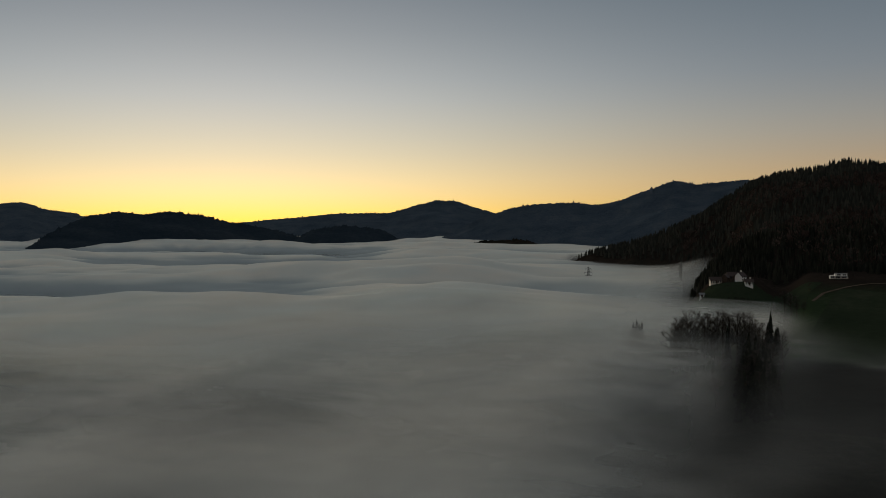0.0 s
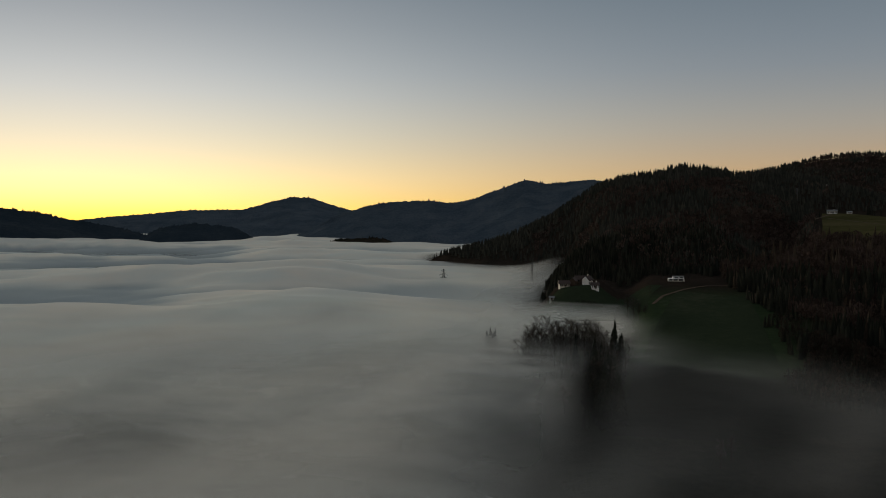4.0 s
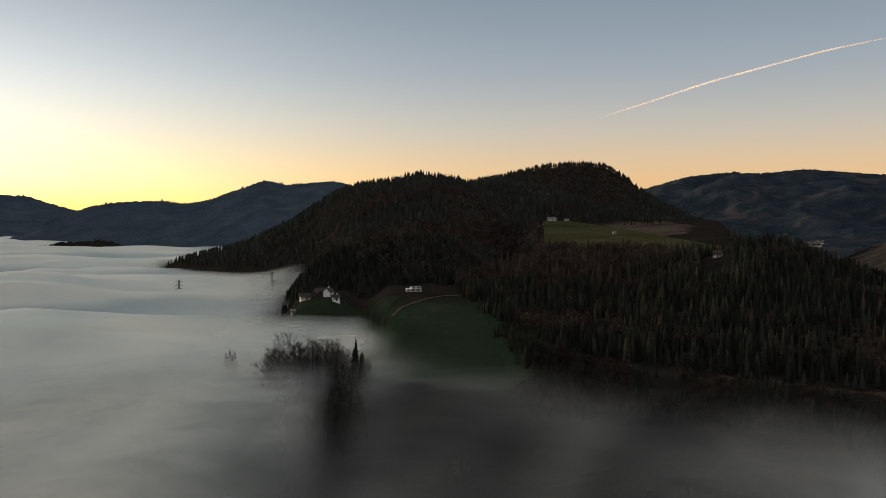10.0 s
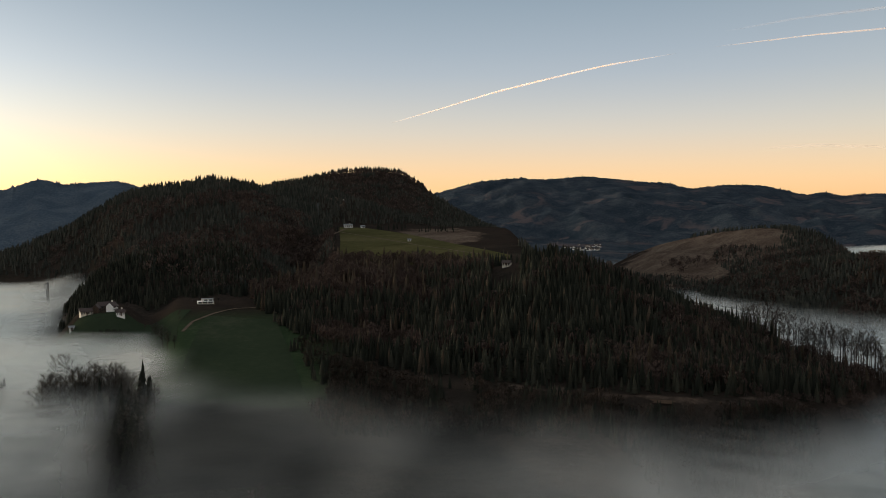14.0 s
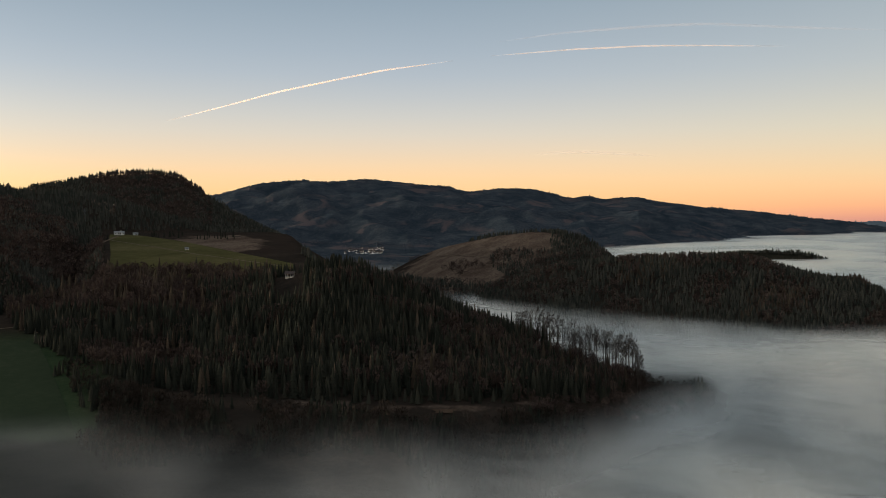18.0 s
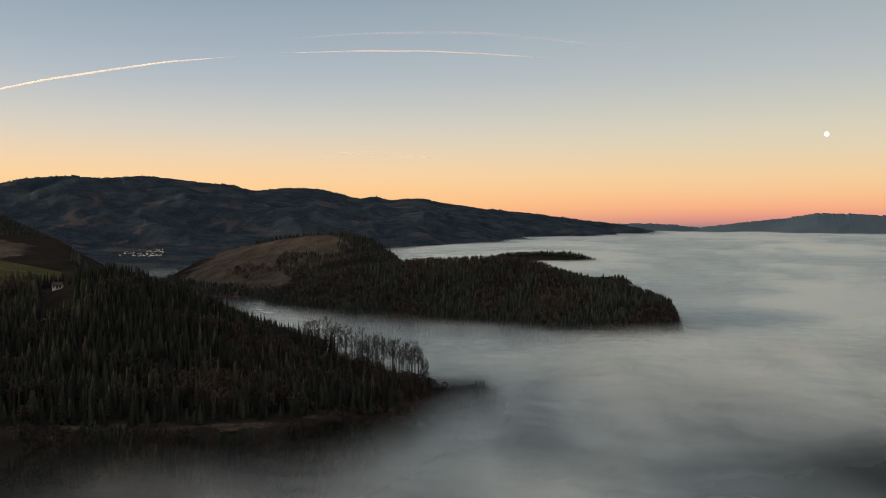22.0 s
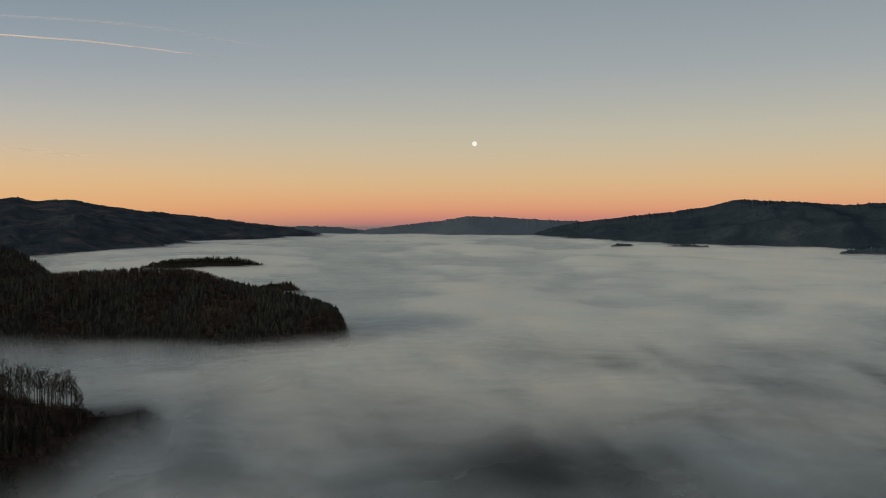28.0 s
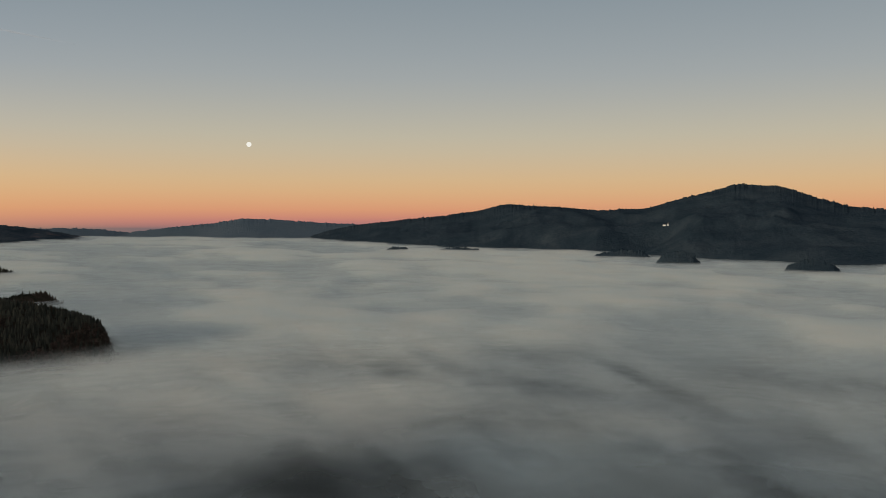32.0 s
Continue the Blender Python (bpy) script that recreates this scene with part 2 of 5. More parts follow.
NEAR_HILL_FOOT = [(15.2, 760), (17, 715), (20, 690), (24, 690), (31, 700)]
MOUND = [(26, 1700, 70), (28.6, 1700, 100), (31.2, 1700, 114), (33, 1700, 126), (35.1, 1700, 132), (36.9, 1700, 128), (38, 1700, 108), (39, 1700, 80), (41.7, 1700, 38), (45, 1700, -10), (48, 1700, -60), (51, 1700, -110)]
MOUND_FOOT = [(26, 1350), (36, 1300), (51, 1300)]
BALD_HILL = [(47.5, 1500, -100), (49, 1500, -70), (50.5, 1500, -43), (52, 1500, -22), (53.5, 1500, -6), (54.9, 1500, 3), (57.2, 1500, 15), (59.8, 1500, 22), (61.6, 1500, 21), (63.1, 1500, 10), (64.5, 1500, -16), (66, 1500, -50), (68, 1500, -100)]
BALD_FOOT = [(49, 1300), (53, 1120), (60, 1100), (66, 1200)]
WOODED_ISLE = [(56, 1100, -60), (58, 1080, -38), (61.6, 1060, -17), (64.7, 1060, -9), (67.1, 1060, -6), (70.6, 1060, -4), (73.1, 1060, -6), (74.5, 1050, -13), (76.8, 1030, -24), (79.1, 1010, -31),
               (80.7, 990, -37), (82.0, 975, -43), (82.6, 965, -49), (83.0, 955, -72), (84.5, 940, -110)]
ISLE_FOOT = [(56, 1000), (60, 935), (70, 900), (78, 860), (81, 875), (82.5, 900), (84.5, 915)]


def ground_height(a, r):
    x, y = r * np.sin(np.radians(a)), r * np.cos(np.radians(a))
    z = bottom = fog_top(a, r) - 30 - 16 * smooth((a - 62) / 10.0) + 3.0 * fbm(x, y, 120.0, 4, 3.0)
    # fields that slope up out of the fog towards the farms, and a low knoll in the mist
    shelf = np.interp(r, [150, 260, 400, 480, 560, 620, 680, 760], [-70, -63, -58, -51, -43, -35, -31, -28])
    farm_rise = np.clip(1.6 * np.exp(-((a - 18.3) / 2.2) ** 2 - ((r - 650) / 36.0) ** 2) + smooth((a - 20.5) / 2.5), 0, 1)
    shelf = shelf - (17 + 14 * smooth((r - 670) / 60.0)) * (1 - farm_rise) * smooth((r - 440) / 80.0)
    west_edge, east_edge = smooth((a - 9) / 9.0), smooth((64 - a) / 14.0)
    z = np.maximum(z, shelf - 9 * (1 - smooth((a - 12) / 9.0)) - 30 * (1 - west_edge) - 130 * (1 - east_edge) - 60 * smooth((r - 800) / 160.0))
    knoll = 4 * np.exp(-((a - 93) / 8.5) ** 2 - ((r - 370) / 80.0) ** 2)
    z = z + knoll + 22 * np.exp(-((a - 12.5) / 0.9) ** 2 - ((r - 430) / 14.0) ** 2) + 30 * np.exp(-((a - 70) / 1.3) ** 2 - ((r - 578) / 26.0) ** 2)
    meadow = np.interp(r, [560, 640, 700, 900, 1140, 1400, 1600], [-90, -30, -9, 4, 22, 24, -60]) - 220 * smooth((32.5 - a) / 6.0) - 220 * smooth((a - 45.5 + (r - 700) / 230.0) / 6.0)
    z = np.maximum(z, meadow)
    for crest, foot, fz, back, rough in ((SPUR, SPUR_FOOT, -56, 200, 4.0), (NEAR_HILL, NEAR_HILL_FOOT, -37, 160, 4.0), (MOUNTAIN, MOUNTAIN_FOOT, -44, 350, 14.0), (MOUND, MOUND_FOOT, 12, 400, 14.0),
                                         (BALD_HILL, BALD_FOOT, -70, 300, 8.0), (WOODED_ISLE, ISLE_FOOT, -72, 160, 4.0)):
        z = np.maximum(z, ridge(a, r, crest, foot, fz, back, rough, fz))
    return z


def ground_at(a, r):
    return float(ground_height(np.array([float(a)]), np.array([float(r)]))[0])


def sheet(name, bearings, distances, heights, mat, kind="structure", label="", category="", amount=None, shade_tint=None):
    """A sheet on a fan of bearings and distances; amount: a thickness for each point, the sheet stays open where it is nothing."""
    a, r = np.meshgrid(np.radians(bearings), distances, indexing="ij")
    co = np.stack([r * np.sin(a), r * np.cos(a), heights], -1).reshape(-1, 3)
    na, nr = a.shape
    i = (np.arange(na - 1)[:, None] * nr + np.arange(nr - 1)).reshape(-1)
    quads = np.stack([i, i + nr, i + nr + 1, i + 1], -1)[:, ::-1]
    if amount is not None:
        quads = quads[(amount[quads] > 0.0004).any(axis=1)]
    me = bpy.data.meshes.new(name)
    me.vertices.add(len(co))
    me.vertices.foreach_set("co", co.ravel())
    me.loops.add(quads.size)
    me.loops.foreach_set("vertex_index", quads.ravel().astype(np.int32))
    me.polygons.add(len(quads))
    me.polygons.foreach_set("loop_start", np.arange(0, quads.size, 4, dtype=np.int32))
    me.polygons.foreach_set("use_smooth", np.ones(len(quads), bool))
    me.update(calc_edges=True)
    if amount is not None:
        me.attributes.new("thickness", "FLOAT", "POINT").data.foreach_set("value", amount)
        me.attributes.new("shade_tint", "FLOAT", "POINT").data.foreach_set("value", shade_tint)
    me.materials.append(mat)
    return tagged(new(name, me), label, category, kind=kind)


BEARINGS = np.concatenate([np.arange(-180, -42, 3.0), np.arange(-42, 142, 0.36), np.arange(142, 180.1, 3.0)])
BEARINGS[-1] = 180
RANGE_STEPS = np.concatenate([[0.2], np.arange(8, 60, 13.0), np.geomspace(60, 400, 50)[:-1], np.arange(400, 1400, 9.0), np.geomspace(1400, 4950, 70)])
A, R = np.meshgrid(BEARINGS, RANGE_STEPS, indexing="ij")
earth = sheet("ground", BEARINGS, RANGE_STEPS, ground_height(A, R), GROUND, label="dark winter valley floor and wooded slopes under fog", category="ground")


def blob(a, r, a0, r0, da, dr):
    return np.exp(-(((a - a0) / da) ** 2 + ((r - r0) / dr) ** 2))


BARE_LAND = (1.2 * blob(A, R, 57.3, 1420, 5.0, 130) + blob(A, R, 53.8, 1290, 3.4, 130) + blob(A, R, 39.3, 1010, 3.0, 130) + blob(A, R, 23.3, 610, 1.0, 38) * 0.35 + blob(A, R, 74.8, 955, 1.6, 22) * 0.9
             + blob(A, R, 18, 980, 1.6, 50) * 0.6 + blob(A, R, 32.6, 1290, 1.0, 40) * 0.8 + blob(A, R, 29.6, 596, 1.6, 22) * 0.8
             + 0.42 * np.exp(-((R - curve(A, SPUR_FOOT, 1) - 2) / 9.0) ** 2) * smooth((A - 40) / 5.0) * smooth((63 - A) / 3.0) + blob(A, R, 27.2, 1000, 2.2, 90) * 0.55)
earth.data.attributes.new("bare", "FLOAT", "POINT").data.foreach_set("value", np.clip(BARE_LAND, 0, 1).ravel().astype(np.float32))

GRASS = smooth((A - 14) / 6.0) * smooth((35 - A) / 5.0) * smooth((640 - 190 * smooth((A - 30) / 8.0) - R) / 70.0)
GRASS = np.maximum(GRASS, 0.8 * smooth((A - 66) / 8.0) * smooth((700 - R) / 120.0))
earth.data.attributes.new("grass", "FLOAT", "POINT").data.foreach_set("value", GRASS.ravel().astype(np.float32))

# the sea of fog: thin veils over a dense body
FOG_BEARINGS = np.concatenate([np.arange(-180, -42, 4.0), np.arange(-42, 142, 0.4), np.arange(142, 180.1, 4.0)])
FOG_BEARINGS[-1] = 180
FOG_STEPS = np.concatenate([[0.2, 20], np.geomspace(40, 140, 14)[:-1], np.arange(140, 800, 5.0), np.geomspace(806, 4950, 120)])
FA, FR = np.meshgrid(FOG_BEARINGS, FOG_STEPS, indexing="ij")
FX, FY = FR * np.sin(np.radians(FA)), FR * np.cos(np.radians(FA))


def fog_density(a, r):
    """How thick the fog lies: full over the valley, thin over the near slopes and round the farms."""
    x, y = r * np.sin(np.radians(a)), r * np.cos(np.radians(a))
    a = a + 1.3 * fbm(x, y, 95.0, 4, 51.0)
    r = r + 34 * fbm(x, y, 80.0, 4, 57.0)
    wob = fbm(x, y, 130.0, 4, 12.0)
    east = smooth((a - 40) / 30.0)
    d = 0.40 - 0.37 * east + (0.60 + 0.37 * east) * smooth((r - 160 - 150 * east + 120 * wob) / (500.0 + 340 * east))
    # the fog ends along a ragged line on the slope
    line = np.interp(a, [18, 22, 27, 33, 40, 48, 56, 62, 68], [450, 425, 392, 345, 306, 290, 292, 335, 425])
    open_slope = smooth((r - line + 40 + 35 * wob) / 85.0) * smooth((720 - r) / 60.0)
    cover = smooth((a + 2.0 * wob - 20.2 - 1.0 * smooth((r - 410) / 60.0)) / 3.2) * smooth((69 + 4 * wob - a) / 6.0)
    d = d * (1 - (0.62 + 0.16 * smooth((a - 19) / 6.0)) * smooth((a + 6 * wob + 3) / 27.0) * smooth((67 + 5 * wob - a) / 24.0) * smooth((480 - r) / 160.0)) * (1 - cover * open_slope)
    d = d * (1 - 0.98 * np.exp(-((a - 19.7 + 0.5 * wob) / 1.8) ** 2 - ((r - 335 + 25 * wob) / 85.0) ** 2)) * (1 - 0.6 * smooth((58 + 3 * wob - a) / 6.0) * smooth((a - 42) / 4.0) * smooth((r - 600) / 60.0) * smooth((1500 - r) / 200.0)) * (1 - 0.9 * np.exp(-((a - 49) / 7.5) ** 2 - ((r - 2000) / 800.0) ** 2))
    farms = smooth((a - 13) / 4.0) * smooth((26 - a) / 4.0) * smooth((r - 575) / 40.0) * smooth((900 - r) / 150.0)
    d = d * (1 - farms * (0.2 + 0.3 * wob)) * (1 - 0.5 * smooth((a - 13.5) / 3.0) * smooth((21 - a) / 2.0) * smooth((r - 560) / 60.0) * smooth((1400 - r) / 200.0))
    d = d + 1.1 * d * (1 - d) * (fbm(x, y, 85.0, 3, 31.0) + 0.45 * billows(x, y, 60.0, 2, 33.0))
    isle_foot = curve(a, ISLE_FOOT, 1) - 15
    d = d * (1 - np.clip(0.42 + 0.8 * fbm(x, y, 90.0, 3, 41.0), 0.0, 0.9) * np.exp(-((r - isle_foot) / 75.0) ** 2) * smooth((a - 56) / 3.0) * smooth((86 - a) / 3.0))
    shore = np.exp(-((a - 95.5) / 6.5) ** 2 - ((r - 435) / 115.0) ** 2)
    veil_east = 0.58 * np.exp(-((a - 71) / 7.0) ** 2 - ((r - 350) / 130.0) ** 2) + 0.16 * np.exp(-((a - 49) / 6.5) ** 2 - ((r - 285) / 60.0) ** 2) + 0.19 * np.exp(-((a - 60) / 7.5) ** 2 - ((r - 295) / 65.0) ** 2)
    floor = 0.66 * np.maximum(smooth((a - 62) / 8.0), smooth((a - 54) / 5.0) * smooth((r - 530) / 50.0) * smooth((1000 - r) / 100.0)) * (0.9 + 0.4 * fbm(x, y, 70.0, 3, 61.0))
    return np.clip(np.maximum(d + veil_east, floor) * (1 - np.clip(0.60 + 0.9 * fbm(x, y, 65.0, 3, 63.0), 0, 0.70) * shore), 0, 1)


DENSITY = fog_density(FA, FR)
UNDER = ground_height(FA, FR)
VEILS = ((0, 0.15), (2.2, 0.21), (4.6, 0.30), (7.6, 0.42), (12, 0.66), (19, 1.0))
# long swells towards the dawn, lower and rounder ones elsewhere
OPEN_SEA = smooth((15 - FA) / 17.0) * smooth((FR - 360) / 250.0) * smooth((FA + 60) / 20.0)
HEAVE = 4.5 - 2.2 * smooth((FA - 8) / 6.0) * smooth((36 - FA) / 6.0) + 12.0 * OPEN_SEA
TILTED = FX * 0.93 - FY * 0.25, FY * 0.97 + FX * 0.25
SWELL = fbm(TILTED[0] * 0.7, TILTED[1], 190.0, 1, 3.0) + 0.45 * fbm(TILTED[0] * 0.7, TILTED[1], 85.0, 1, 6.0) + 0.22 * OPEN_SEA * fbm(TILTED[0] * 0.8, TILTED[1], 42.0, 2, 9.0)
PUFFS = 1.3 * fbm(FX, FY, 55.0, 1, 11.0) * smooth((900 - FR) / 300.0)
# the fog is thin in its troughs, and where the slopes lie close below
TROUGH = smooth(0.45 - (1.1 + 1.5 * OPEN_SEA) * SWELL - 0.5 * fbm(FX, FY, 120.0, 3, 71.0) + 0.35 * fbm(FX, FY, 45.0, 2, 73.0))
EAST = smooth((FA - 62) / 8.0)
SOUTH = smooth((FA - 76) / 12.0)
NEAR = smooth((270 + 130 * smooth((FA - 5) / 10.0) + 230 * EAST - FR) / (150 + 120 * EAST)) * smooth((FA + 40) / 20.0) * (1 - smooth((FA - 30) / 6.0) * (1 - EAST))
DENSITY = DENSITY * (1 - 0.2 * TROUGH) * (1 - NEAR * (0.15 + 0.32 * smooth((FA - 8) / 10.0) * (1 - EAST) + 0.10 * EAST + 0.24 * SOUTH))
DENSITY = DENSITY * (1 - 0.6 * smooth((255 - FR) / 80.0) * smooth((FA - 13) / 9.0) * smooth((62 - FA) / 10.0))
# shade of the troughs and dimness of the near fog, painted into its colour
SHADE_TINT = np.clip(TROUGH * (0.55 + 0.5 * OPEN_SEA) + NEAR * (0.4 - 0.1 * EAST + 0.65 * SOUTH) * (0.75 + 0.5 * fbm(FX, FY, 70.0, 3, 77.0)), 0, 1.1).ravel().astype(np.float32)
# far out, and over the open valley, the fog's top is nearly closed
CLOSED = 0.10 * smooth((FR - 420) / 420.0) * (1 - smooth((FA - 38) / 5.0) * smooth((68 - FA) / 5.0)) + 0.40 * smooth((16 - FA) / 10.0) * smooth((FA + 60) / 20.0) * smooth((FR - 230) / 250.0)
for k, (depth, opacity) in enumerate(VEILS):
    level = fog_top(FA, FR) - depth + HEAVE * SWELL + PUFFS + 0.7 * fbm(FX, FY, 80.0, 1, 20.0 + k)
    clear_of_ground = smooth((level - UNDER - 0.5) / (5.0 + 9.0 * smooth((FR - 390) / 170.0) + 14.0 * smooth((FR - 600) / 250.0) + 0.3 * depth))
    closed = 1 + (1 / opacity - 1) * CLOSED
    amount = (DENSITY * clear_of_ground * closed).ravel().astype(np.float32)
    sheet("fog", FOG_BEARINGS, FOG_STEPS, level, fog_material("fog_veil", opacity, k + 1), label="pale grey sea of morning fog filling the valley", category="fog", amount=amount, shade_tint=SHADE_TINT)


def mountain_range(name, crest, foot, foot_z, mat, label, rough=18.0, seed=1.0, trees=4.0):
    lo, hi = crest[0][0], crest[-1][0]
    b = np.arange(lo, hi + 0.01, 0.045)
    t = np.concatenate([np.linspace(0, 1, 40), [1.06, 1.15, 1.3]])
    bb, tt = np.meshgrid(b, t, indexing="ij")
    dc, df, zc = curve(bb, crest, 1), curve(bb, foot, 1), curve(bb, crest, 2)
    r = np.minimum(df + (dc - df) * tt, 4960)
    x, y = r * np.sin(np.radians(bb)), r * np.cos(np.radians(bb))
    gully = 0.75 * fbm(x, y, 480.0, 5, seed) + 0.7 * (0.45 - 1.6 * np.abs(fbm(x + 90 * fbm(x, y, 300.0, 2, seed + 9), y, 360.0, 2, seed + 4)))
    crowns = np.random.default_rng(int(seed * 10)).random(len(b))[:, None] ** 2.5 * (0.4 + smooth(fbm(bb * 60, bb * 0, 30.0, 3, seed + 6) * 2 + 0.5))
    z = foot_z + (zc - foot_z) * np.where(tt <= 1, tt ** 0.9, 1 - (tt - 1) * 2.2)
    z = z + rough * np.clip((zc - foot_z) / 240, 0.05, 1) * 2.2 * (gully + 0.35 * fbm(x, y, 110.0, 3, seed + 2)) * np.sin(np.pi * np.clip(tt, 0, 1)) + trees * (fbm(bb * 60, bb * 0, 14.0, 4, seed) + 0.7 * fbm(bb * 60, bb * 0 + 3, 5.0, 2, seed + 1) + 1.4 * crowns) * np.clip(tt, 0, 1) ** 10
    return grid(name, np.stack([x, y, z], -1), mat, label)


def grid(name, co, mat, label, category="mountain range"):
    na, nr = co.shape[:2]
    i = (np.arange(na - 1)[:, None] * nr + np.arange(nr - 1)).reshape(-1)
    quads = np.stack([i, i + 1, i + nr + 1, i + nr], -1)
    me = bpy.data.meshes.new(name)
    me.from_pydata(co.reshape(-1, 3).tolist(), [], quads.tolist())
    me.polygons.foreach_set("use_smooth", np.ones(len(quads), bool))
    me.materials.append(mat)
    return tagged(new(name, me), label, category, kind="structure")


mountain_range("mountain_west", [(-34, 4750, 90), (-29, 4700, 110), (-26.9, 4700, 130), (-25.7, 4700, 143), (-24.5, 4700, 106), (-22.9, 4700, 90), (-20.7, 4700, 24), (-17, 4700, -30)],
               [(-34, 3600), (-17, 3900)], -80, HAZE_BLUE_FOREST, "far blue-grey mountain range behind the fog", seed=2)
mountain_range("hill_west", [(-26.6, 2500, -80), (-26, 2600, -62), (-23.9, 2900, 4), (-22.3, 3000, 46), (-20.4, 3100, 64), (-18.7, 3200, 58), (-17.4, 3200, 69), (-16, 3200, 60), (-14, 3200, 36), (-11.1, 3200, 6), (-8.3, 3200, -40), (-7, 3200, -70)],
               [(-26.6, 2300), (-22, 2500), (-14, 2900), (-7, 3000)], -70, DARK_HAZE_FOREST, "dark wooded hill rising from the fog", seed=3)
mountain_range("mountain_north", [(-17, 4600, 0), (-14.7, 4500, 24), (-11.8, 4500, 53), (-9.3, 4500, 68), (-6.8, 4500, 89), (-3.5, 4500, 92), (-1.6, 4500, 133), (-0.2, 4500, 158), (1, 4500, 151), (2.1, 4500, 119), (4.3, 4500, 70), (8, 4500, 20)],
               [(-17, 3700), (8, 3600)], -60, HAZE_BLUE_FOREST, "far dark mountain range against the dawn", seed=4)
mountain_range("low_hill", [(-10.4, 3000, -50), (-8.3, 3000, 8), (-6.1, 3000, 18), (-3.9, 3000, 4), (-2.2, 3000, -50)], [(-10.4, 2800), (-2.2, 2800)], -60, DARK_HAZE_FOREST, "low wooded hill at the far edge of the fog", 6.0, 5)
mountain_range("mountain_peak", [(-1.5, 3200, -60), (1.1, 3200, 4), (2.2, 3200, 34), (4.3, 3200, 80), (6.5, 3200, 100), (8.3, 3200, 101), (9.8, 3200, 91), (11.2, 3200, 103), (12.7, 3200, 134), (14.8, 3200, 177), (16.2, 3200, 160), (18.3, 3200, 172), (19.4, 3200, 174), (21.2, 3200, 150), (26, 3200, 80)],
               [(-1.5, 2900), (4, 2750), (10, 2600), (26, 2300)], -60, HAZE_BLUE_FOREST, "dark wooded mountain with a pointed summit", seed=6)
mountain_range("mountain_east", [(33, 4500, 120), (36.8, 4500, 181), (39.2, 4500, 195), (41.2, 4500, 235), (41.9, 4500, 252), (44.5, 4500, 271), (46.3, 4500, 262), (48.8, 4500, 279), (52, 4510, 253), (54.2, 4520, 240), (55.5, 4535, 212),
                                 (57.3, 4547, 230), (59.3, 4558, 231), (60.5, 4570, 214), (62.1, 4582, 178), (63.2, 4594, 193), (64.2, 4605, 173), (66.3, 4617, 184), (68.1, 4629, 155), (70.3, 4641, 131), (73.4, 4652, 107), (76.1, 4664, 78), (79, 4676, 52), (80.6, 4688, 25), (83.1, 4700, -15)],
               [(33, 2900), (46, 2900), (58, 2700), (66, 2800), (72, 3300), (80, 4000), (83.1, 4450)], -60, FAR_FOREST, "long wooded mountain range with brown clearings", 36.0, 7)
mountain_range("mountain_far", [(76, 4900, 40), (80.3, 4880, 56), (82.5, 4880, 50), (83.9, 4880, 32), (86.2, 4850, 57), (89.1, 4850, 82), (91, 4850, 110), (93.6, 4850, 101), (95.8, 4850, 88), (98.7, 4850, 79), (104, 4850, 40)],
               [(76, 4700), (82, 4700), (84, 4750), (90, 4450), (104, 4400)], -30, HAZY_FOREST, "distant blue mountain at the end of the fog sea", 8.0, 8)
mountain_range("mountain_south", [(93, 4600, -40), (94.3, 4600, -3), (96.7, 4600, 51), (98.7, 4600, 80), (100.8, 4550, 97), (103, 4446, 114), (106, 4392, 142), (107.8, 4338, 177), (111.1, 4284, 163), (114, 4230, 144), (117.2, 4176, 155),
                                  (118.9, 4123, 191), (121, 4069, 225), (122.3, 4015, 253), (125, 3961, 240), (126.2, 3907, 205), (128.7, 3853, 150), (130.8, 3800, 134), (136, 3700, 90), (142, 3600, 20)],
               [(93, 4400), (98, 3900), (104, 3400), (112, 3200), (120, 2800), (130, 2500), (142, 2500)], -60, DARK_HAZE_FOREST, "broad dark mountain across the fog", 30.0, 9)
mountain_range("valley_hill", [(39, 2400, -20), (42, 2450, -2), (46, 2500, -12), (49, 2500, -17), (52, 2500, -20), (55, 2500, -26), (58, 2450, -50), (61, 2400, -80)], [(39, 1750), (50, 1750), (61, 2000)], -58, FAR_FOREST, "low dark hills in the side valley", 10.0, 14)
mountain_range("shoal_ridge", [(0.6, 2600, -60), (1.1, 2600, -49), (2.5, 2600, -30), (5.4, 2600, -27), (6.5, 2600, -44), (7.2, 2600, -60)], [(0.6, 2480), (7.2, 2480)], -60, FOREST, "low dark ridge just above the fog", 3.0, 10)
mountain_range("wooded_strip", [(69.0, 2200, -70), (70.2, 2200, -48), (71.6, 2200, -31), (74, 2200, -27), (76.3, 2200, -31), (77.9, 2200, -52), (78.4, 2200, -70)], [(69.0, 2100), (78.4, 2080)], -66, FOREST, "flat wooded strip of land in the fog", 2.0, 11)


